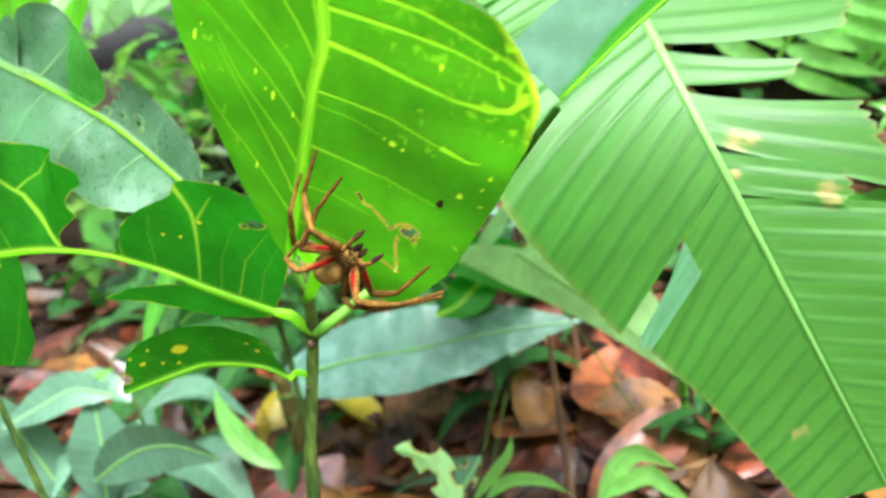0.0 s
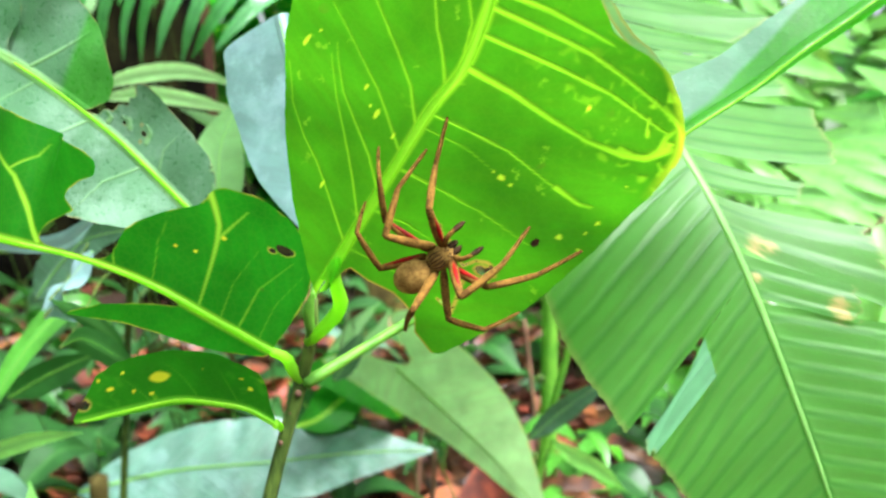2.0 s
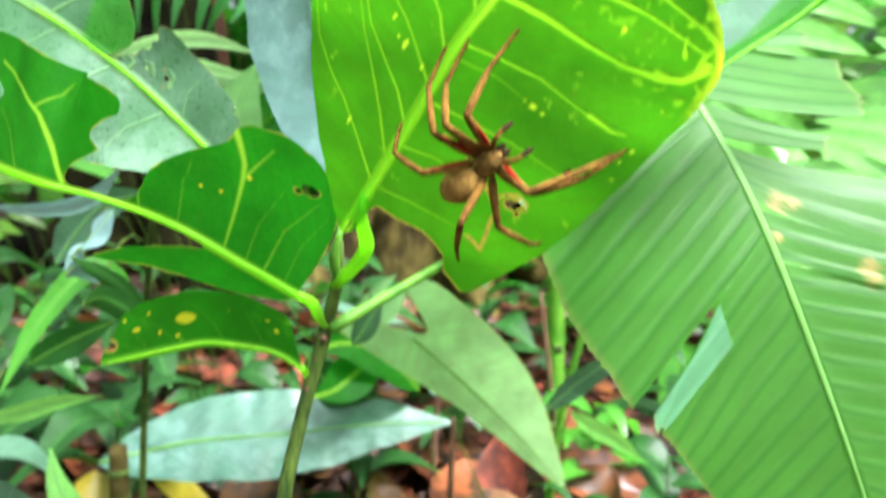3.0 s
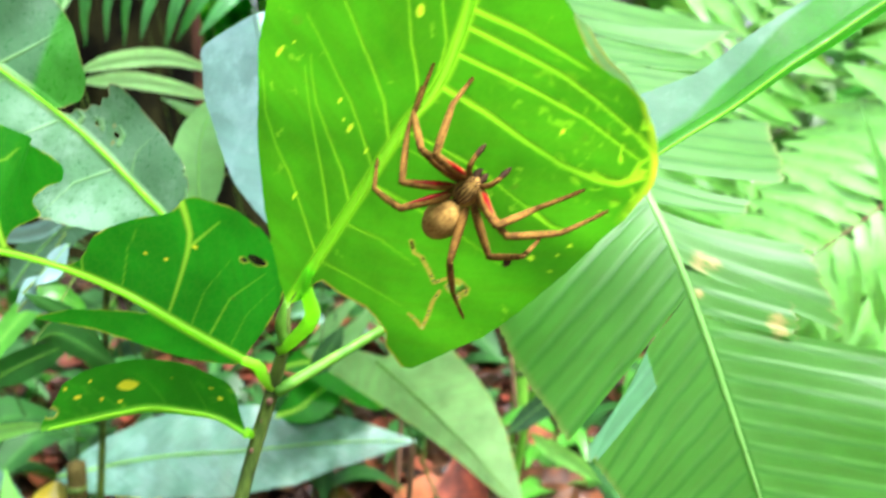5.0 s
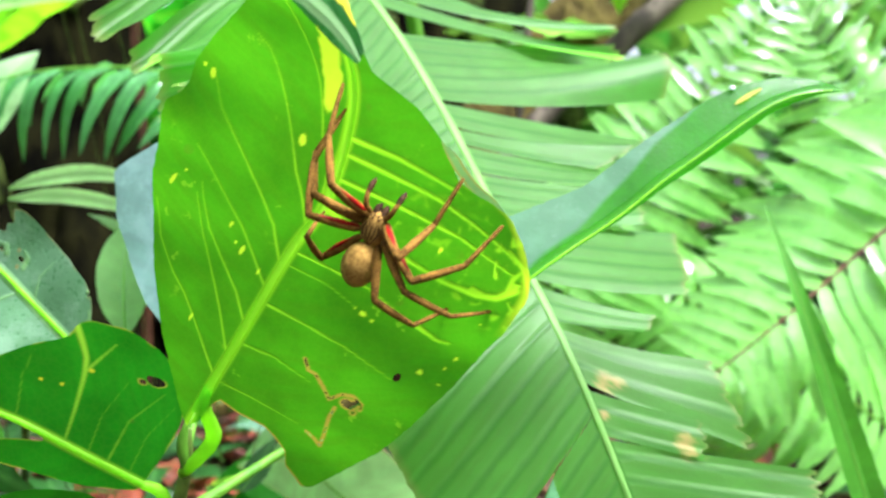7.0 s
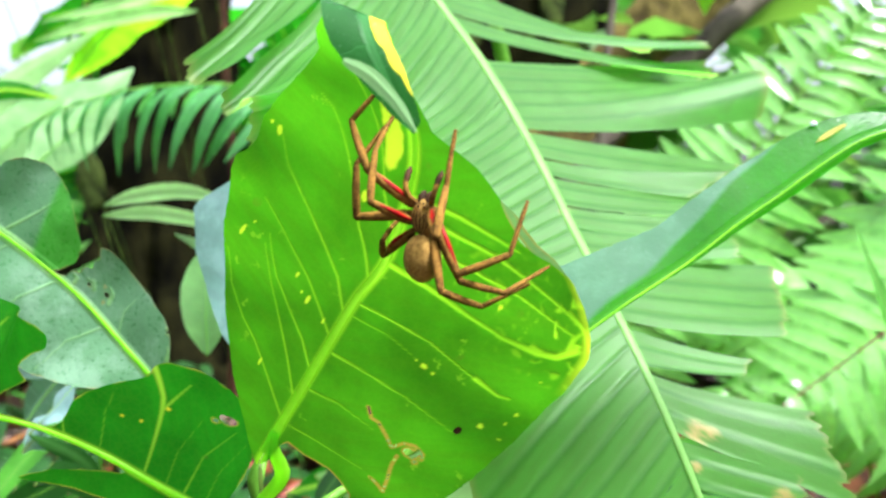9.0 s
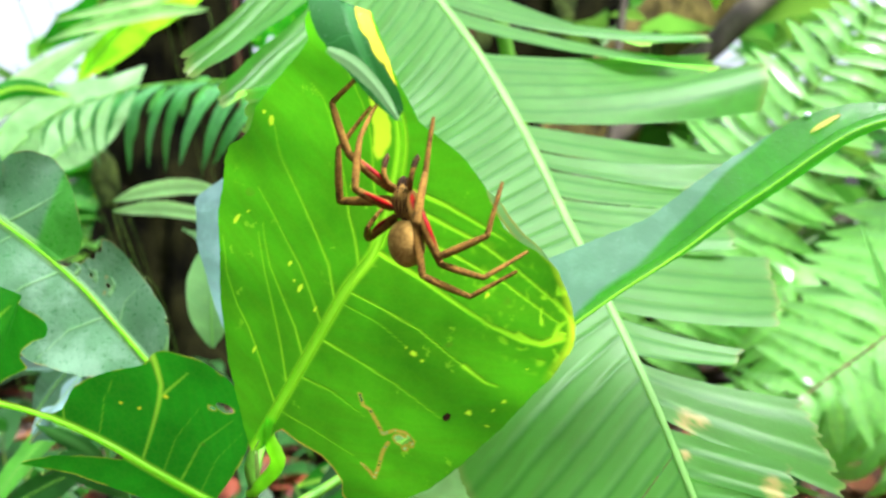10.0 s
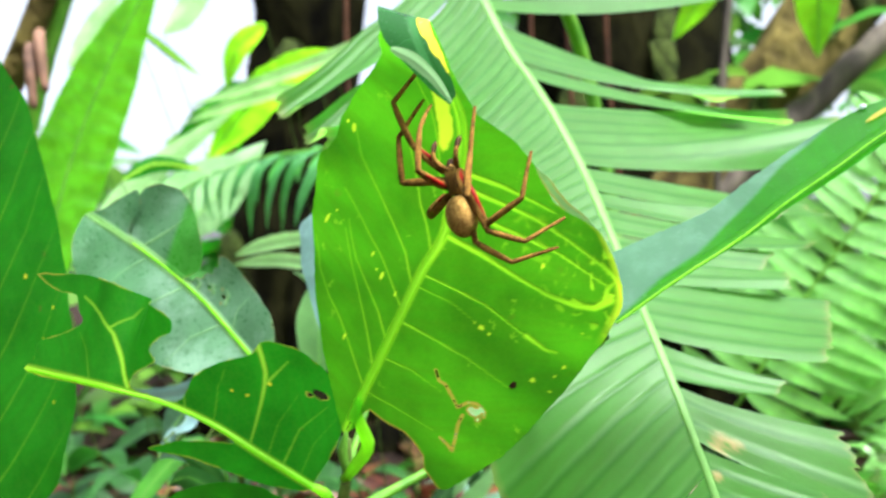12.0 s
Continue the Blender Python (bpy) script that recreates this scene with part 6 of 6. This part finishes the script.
def furry(mesh, count, length, seed, lean=(0.6, 0, 0)):
    """The mesh with a coat of fine short hairs."""
    rng = random.Random(seed)
    verts = [v.co.copy() for v in mesh.vertices]
    faces = [tuple(p.vertices) for p in mesh.polygons]
    area = [p.area for p in mesh.polygons]
    for p in rng.choices(list(mesh.polygons), area, k=count):
        way = (p.normal + Vector(lean) + Vector((rng.uniform(-.4, .4), rng.uniform(-.4, .4), rng.uniform(-.4, .4)))).normalized()
        side = way.cross(Vector((rng.uniform(-1, 1), rng.uniform(-1, 1), rng.uniform(-1, 1)))).normalized() * length * 0.06
        b = len(verts)
        verts += [p.center - side, p.center + side, p.center + way * length * rng.uniform(.6, 1.2)]
        faces.append((b, b + 1, b + 2))
    return sheet(verts, faces, name=mesh.name)


def build_spider():
    ob = thing("huntsman_spider", "large brown furry huntsman spider with long banded legs on the leaf", "spider")
    turn = pose(0, 0, 0, 0, 0, 90)

    def body(name, mesh, material, label="", parent=None, hairs=0):
        if hairs:
            mesh = furry(mesh, hairs, .0011, 5, (-.6, 0, 0))
        mesh.transform(turn)
        return part(name, mesh, material, parent or ob, label)

    ceph = body("cephalothorax", blob((.0062, .0050, .0030), (.0008, 0, 0), 24, 16, 0.06, 1.0, lambda u: 1.05 - 0.25 * u), FURPALE, "tan cephalothorax with dark stripes", hairs=500)
    body("abdomen", blob((.0086, .0068, .0060), (-.0132, 0, .0010), 24, 18, 0.05, 2.0, lambda u: 0.92 + 0.2 * u * (1 - u)), FURPALE, "pale tan rounded abdomen", hairs=1100)
    body("waist", tube([(-.0062, 0, 0), (-.004, 0, .0004)], (.0014, .0016), 10, 6), FURDARK)
    for y in (-.0013, .0013):
        body("fang_base", tube([(.0058, y, -.0004), (.0078, y, -.0016), (.0086, y * .9, -.0034)], (.0014, .0013, .0006), 10, 12), FURDARK)
        body("palp", tube([(.0055, y * 2.0, 0), (.0085, y * 3.4, .0028), (.0125, y * 4.2, .0024), (.0160, y * 4.4, -.0012)], (.0009, .0010, .0009, .0009), 8, 24), FUR)
        body("palp_tip", tube([(.0128, y * 4.2, .0022), (.0150, y * 4.35, .0004), (.0168, y * 4.4, -.0016)], (.0009, .0011, .0004), 8, 12), FURDARK)
    for x, y in ((.0062, .0008), (.0062, -.0008), (.0058, .0019), (.0058, -.0019), (.0050, .0011), (.0050, -.0011)):
        body("eye", blob((.00042, .00042, .00042), (x, y, .0020), 8, 6), FURDARK)
    for k in range(-2, 3):
        body("stripe", tube([(-.0038, k * .0006, .0030), (0, k * .0014, .0031), (.0036, k * .0011, .0026)], (.00010, .00022, .00012), 6, 12), FURDARK, parent=ceph)
    legs = []
    for k in range(8):
        thick = (.86, .84, .78, .80)[k % 4]
        leg = part("leg", furry(tube([(0, 0, 0), (FEMUR * .15, 0, .0004), (FEMUR * .5, 0, .0007), (FEMUR * .85, 0, .0003), (FEMUR, 0, 0)], [r * thick for r in (.0013, .0020, .0021, .0017, .0015)], 12, 22), 300, .0011, k), FUR, ob)
        if k in (0, 2, 3, 4, 5):
            sg = -1 if k < 4 else 1
            part("red_flank", tube([(FEMUR * .10, .0008 * sg, .0010), (FEMUR * .45, .0011 * sg, .0013), (FEMUR * .85, .0009 * sg, .0008)], (.0005, .0010, .0004), 8, 14), FEMUR_RED, leg, "red flank of the femur")
        shin = part("shin", furry(tube([(-.0004, 0, 0), (TIBIA * .15, 0, .0003), (TIBIA * .5, 0, .0005), (TIBIA * .9, 0, .0002), (TIBIA, 0, 0)], [r * thick for r in (.0014, .0016, .0016, .0013, .0011)], 12, 22), 300, .0011, 20 + k), FUR, leg)
        foot = part("foot", furry(tube([(-.0003, 0, 0), (FOOT * .2, 0, .0002), (FOOT * .6, 0, .0004), (FOOT * .8, 0, .0002), (FOOT, 0, 0)], [r * thick for r in (.0011, .0011, .0009, .0009, .0006)], 10, 22), 260, .0009, 40 + k), FUR, leg, "slender darker-tipped end of the leg")
        legs.append((leg, shin, foot))
    return ob, legs


spider, spider_legs = build_spider()

# seconds; the places of the head and of the abdomen, in millimetres
BODY = (
    (0, 35.4, 297.2, 575.2, 25.4, 302.4, 570.5),
    (1, 35.1, 295.8, 581.9, 25.7, 301.7, 572.9),
    (2, 46.5, 289.6, 588.7, 36.4, 295.5, 580.8),
    (2.5, 49.6, 287.0, 593.5, 36.7, 294.8, 583.5),
    (5, 65.3, 274.6, 621.5, 56.4, 280.1, 610.0),
    (5.5, 70.7, 269.6, 633.3, 61.2, 276.3, 620.9),
    (6.5, 73.3, 266.2, 641.8, 67.7, 271.4, 630.7),
    (8.5, 72.1, 256.7, 673.7, 71.9, 260.5, 661.2),
    (9, 70.3, 257.8, 673.0, 70.0, 261.2, 661.8),
    (12, 64.2, 259.7, 676.0, 66.8, 263.1, 660.7),
)
# for each leg: seconds; the places of its knee, ankle and toe, in millimetres
REACH = []
REACH.append(((0, 19, 296, 582, 29, 296, 597, 44, 295, 609), (1, 34, 276, 595, 37, 285, 608, 52, 287, 632), (2, 43, 276, 608, 45, 285, 622, 49, 287, 638), (2.5, 43, 273, 611, 51, 278, 627, 62, 281, 641), (5, 54, 259, 635, 59, 264, 649, 66, 274, 659), (5.5, 59, 256, 646, 66, 264, 660, 76, 264, 675), (6.5, 62, 251, 656, 62, 260, 673, 69, 263, 690), (8.5, 55, 251, 690, 49, 253, 708, 48, 255, 726), (9, 53, 252, 689, 47, 257, 705, 60, 255, 719), (12, 46, 266, 693, 40, 260, 710, 54, 259, 723)))
REACH.append(((0, 31, 282, 593, 26, 295, 604, 37, 296, 622), (1, 21, 289, 600, 29, 291, 617, 41, 292, 631), (2, 27, 283, 598, 32, 286, 616, 43, 292, 630), (2.5, 35, 275, 607, 36, 285, 621, 44, 290, 636), (5, 50, 265, 636, 47, 279, 648, 53, 278, 663), (5.5, 59, 258, 649, 60, 269, 662, 64, 268, 682), (6.5, 58, 256, 656, 55, 269, 669, 65, 267, 684), (8.5, 50, 263, 675, 50, 261, 693, 61, 261, 709), (9, 48, 264, 674, 48, 260, 692, 60, 262, 707), (12, 41, 268, 678, 41, 265, 697, 52, 264, 710)))
REACH.append(((0, 15, 300, 583, 20, 292, 600, 23, 304, 610), (1, 13, 302, 585, 12, 295, 602, 18, 306, 613), (2, 27, 293, 602, 25, 286, 618, 24, 299, 629), (2.5, 32, 279, 606, 29, 286, 621, 35, 294, 635), (5, 44, 268, 625, 45, 275, 641, 49, 282, 655), (5.5, 48, 277, 635, 48, 266, 650, 57, 277, 663), (6.5, 52, 261, 647, 53, 263, 667, 64, 268, 682), (8.5, 56, 245, 679, 55, 257, 693, 61, 261, 709), (9, 54, 246, 679, 55, 252, 694, 60, 262, 707), (12, 53, 244, 679, 53, 250, 695, 55, 264, 708)))
REACH.append(((0, 22, 283, 578, 10, 296, 579, 7, 315, 578), (1, 10, 286, 585, 6, 301, 584, 10, 316, 580), (2, 23, 299, 583, 16, 292, 598, 18, 307, 608), (2.5, 25, 281, 591, 16, 294, 598, 18, 306, 608), (5, 42, 268, 616, 34, 282, 621, 34, 295, 630), (5.5, 48, 263, 628, 40, 280, 629, 35, 295, 629), (6.5, 53, 280, 632, 49, 266, 641, 54, 282, 651), (8.5, 57, 273, 662, 58, 255, 666, 63, 270, 675), (9, 56, 273, 661, 57, 255, 667, 61, 272, 673), (12, 51, 277, 665, 54, 259, 666, 57, 274, 673)))
REACH.append(((0, 38, 305, 556, 52, 295, 559, 67, 294, 568), (1, 49, 277, 583, 63, 275, 592, 78, 280, 606), (2, 54, 271, 578, 70, 274, 590, 80, 281, 603), (2.5, 63, 270, 585, 80, 265, 592, 93, 277, 597), (5, 74, 256, 613, 88, 267, 617, 105, 267, 624), (5.5, 81, 252, 625, 97, 253, 635, 111, 256, 646), (6.5, 82, 248, 632, 96, 257, 638, 108, 255, 652), (8.5, 77, 237, 671, 79, 242, 689, 83, 243, 708), (9, 75, 237, 668, 78, 247, 684, 81, 247, 702), (12, 71, 243, 669, 72, 249, 686, 74, 252, 704)))
REACH.append(((0, 42, 279, 564, 52, 289, 557, 72, 296, 557), (1, 46, 282, 566, 63, 276, 567, 73, 291, 571), (2, 63, 276, 581, 81, 275, 585, 98, 276, 594), (2.5, 65, 271, 585, 82, 273, 591, 98, 275, 602), (5, 78, 260, 609, 96, 261, 610, 112, 265, 617), (5.5, 77, 264, 613, 95, 264, 609, 114, 265, 614), (6.5, 86, 254, 627, 103, 253, 634, 118, 253, 647), (8.5, 84, 251, 652, 102, 249, 652, 111, 250, 669), (9, 82, 252, 654, 98, 249, 662, 104, 250, 680), (12, 77, 258, 657, 89, 251, 667, 94, 253, 685)))
REACH.append(((0, 41, 282, 561, 51, 294, 554, 70, 298, 554), (1, 33, 302, 559, 47, 292, 554, 62, 301, 555), (2, 50, 292, 566, 63, 279, 564, 77, 290, 568), (2.5, 53, 292, 570, 63, 279, 564, 69, 296, 560), (5, 74, 276, 599, 84, 261, 602, 92, 277, 606), (5.5, 76, 262, 612, 93, 265, 609, 109, 270, 605), (6.5, 83, 257, 621, 95, 263, 612, 112, 268, 609), (8.5, 85, 248, 652, 102, 240, 653, 112, 252, 660), (9, 83, 257, 651, 97, 245, 650, 111, 253, 658), (12, 78, 258, 653, 93, 247, 651, 105, 255, 660)))
REACH.append(((0, 24, 308, 555, 33, 294, 556, 37, 311, 548), (1, 24, 286, 570, 24, 299, 557, 27, 315, 547), (2, 37, 278, 572, 34, 295, 563, 33, 311, 555), (2.5, 39, 279, 574, 37, 293, 564, 37, 310, 557), (5, 60, 270, 598, 62, 282, 584, 67, 294, 571), (5.5, 64, 269, 610, 75, 283, 605, 87, 275, 615), (6.5, 72, 255, 620, 81, 267, 611, 96, 274, 612), (8.5, 77, 258, 650, 90, 245, 646, 101, 259, 650), (9, 76, 251, 650, 89, 261, 644, 105, 257, 652), (12, 71, 263, 651, 86, 255, 644, 104, 258, 650)))


def timed(rows, t):
    at = [r[0] for r in rows]
    return [float(np.interp(t, at, [r[k] for r in rows])) / 1000 for k in range(1, len(rows[0]))]


def spider_pose(t):
    q = timed(BODY, t)
    head, tail = Vector(q[:3]), Vector(q[3:])
    y = (head - tail).normalized()
    out = MAIN_LEAF.axes(0.03, 0.2).col[2].to_3d().lerp(MAIN_LEAF.axes(0.012, 0.55).col[2].to_3d(), min(1, t / 9)) * FACE
    z = (out - out.dot(y) * y).normalized()
    m = Matrix((y.cross(z), y, z)).transposed().to_4x4()
    m.translation = head
    return m


def leg_poses(k, t, body):
    """The femur in the body's space, the shin and the foot in the femur's, each pointing at its next joint."""
    q = timed(REACH[k], t)
    inv = body.inverted()
    hip = Vector((HIPS[k][0], HIPS[k][1], -.0004))
    out, at = [], hip
    for n, length in enumerate((FEMUR, TIBIA, FOOT)):
        x = (inv @ Vector(q[3 * n:3 * n + 3]) - at).normalized()
        y = Vector((0.12, 0.05, 1)).cross(x).normalized()
        m = Matrix((x, y, x.cross(y))).transposed().to_4x4()
        m.translation = at
        out.append(m)
        at = at + x * length
    back = out[0].inverted()
    return out[0], back @ out[1], back @ out[2]


SWAY = (
    (0, -0.0037, 0.0495, -0.0048), (0.5, 0.0138, 0.0077, 0.0170), (1, 0.0210, -0.0094, 0.0186), (1.5, 0.0125, 0.0020, 0.0079),
    (2, 0.0150, 0.0059, 0.0122), (2.5, 0.0142, 0.0073, 0.0145), (3, -0.0036, -0.0268, 0.0119), (3.2, 0.0068, -0.0065, 0.0100),
    (4.8, 0.0036, 0.0073, 0.0046), (5, 0.0024, 0.0194, 0.0070), (5.5, 0.0121, 0.0010, 0.0138), (6, -0.0019, -0.0036, 0.0083),
    (6.5, -0.0129, -0.0070, 0.0059), (6.7, -0.0061, 0.0033, 0.0008), (8.3, -0.0104, -0.0172, 0.0037), (8.5, 0.0025, -0.0060, -0.0030),
    (9, 0.0026, -0.0033, -0.0023), (9.5, -0.0052, -0.0048, -0.0037), (10, -0.0004, -0.0023, -0.0012), (10.5, 0.0081, -0.0026, -0.0044),
    (11, 0.0022, -0.0067, -0.0138), (11.5, 0.0042, -0.0111, -0.0062), (12, -0.0176, 0.0021, -0.0121),
)

def motions():
    times = [k / 2 for k in range(25)]
    bodies = {t: spider_pose(t) for t in times}
    walk(spider, [(t, bodies[t]) for t in times])
    for k, pieces in enumerate(spider_legs):
        poses = {t: leg_poses(k, t, bodies[t]) for t in times}
        for n, piece in enumerate(pieces):
            walk(piece, [(t, poses[t][n]) for t in times])
    hinge = Matrix.Translation((.15, .49, .66))
    walk(banana, [(t, pose(x, y, z) @ hinge @ pose(0, 0, 0, 0, float(np.interp(t, (10.5, 11, 11.5, 12), (0, .8, 2.6, 3.6))), 0) @ hinge.inverted()) for t, x, y, z in SWAY])


motions()
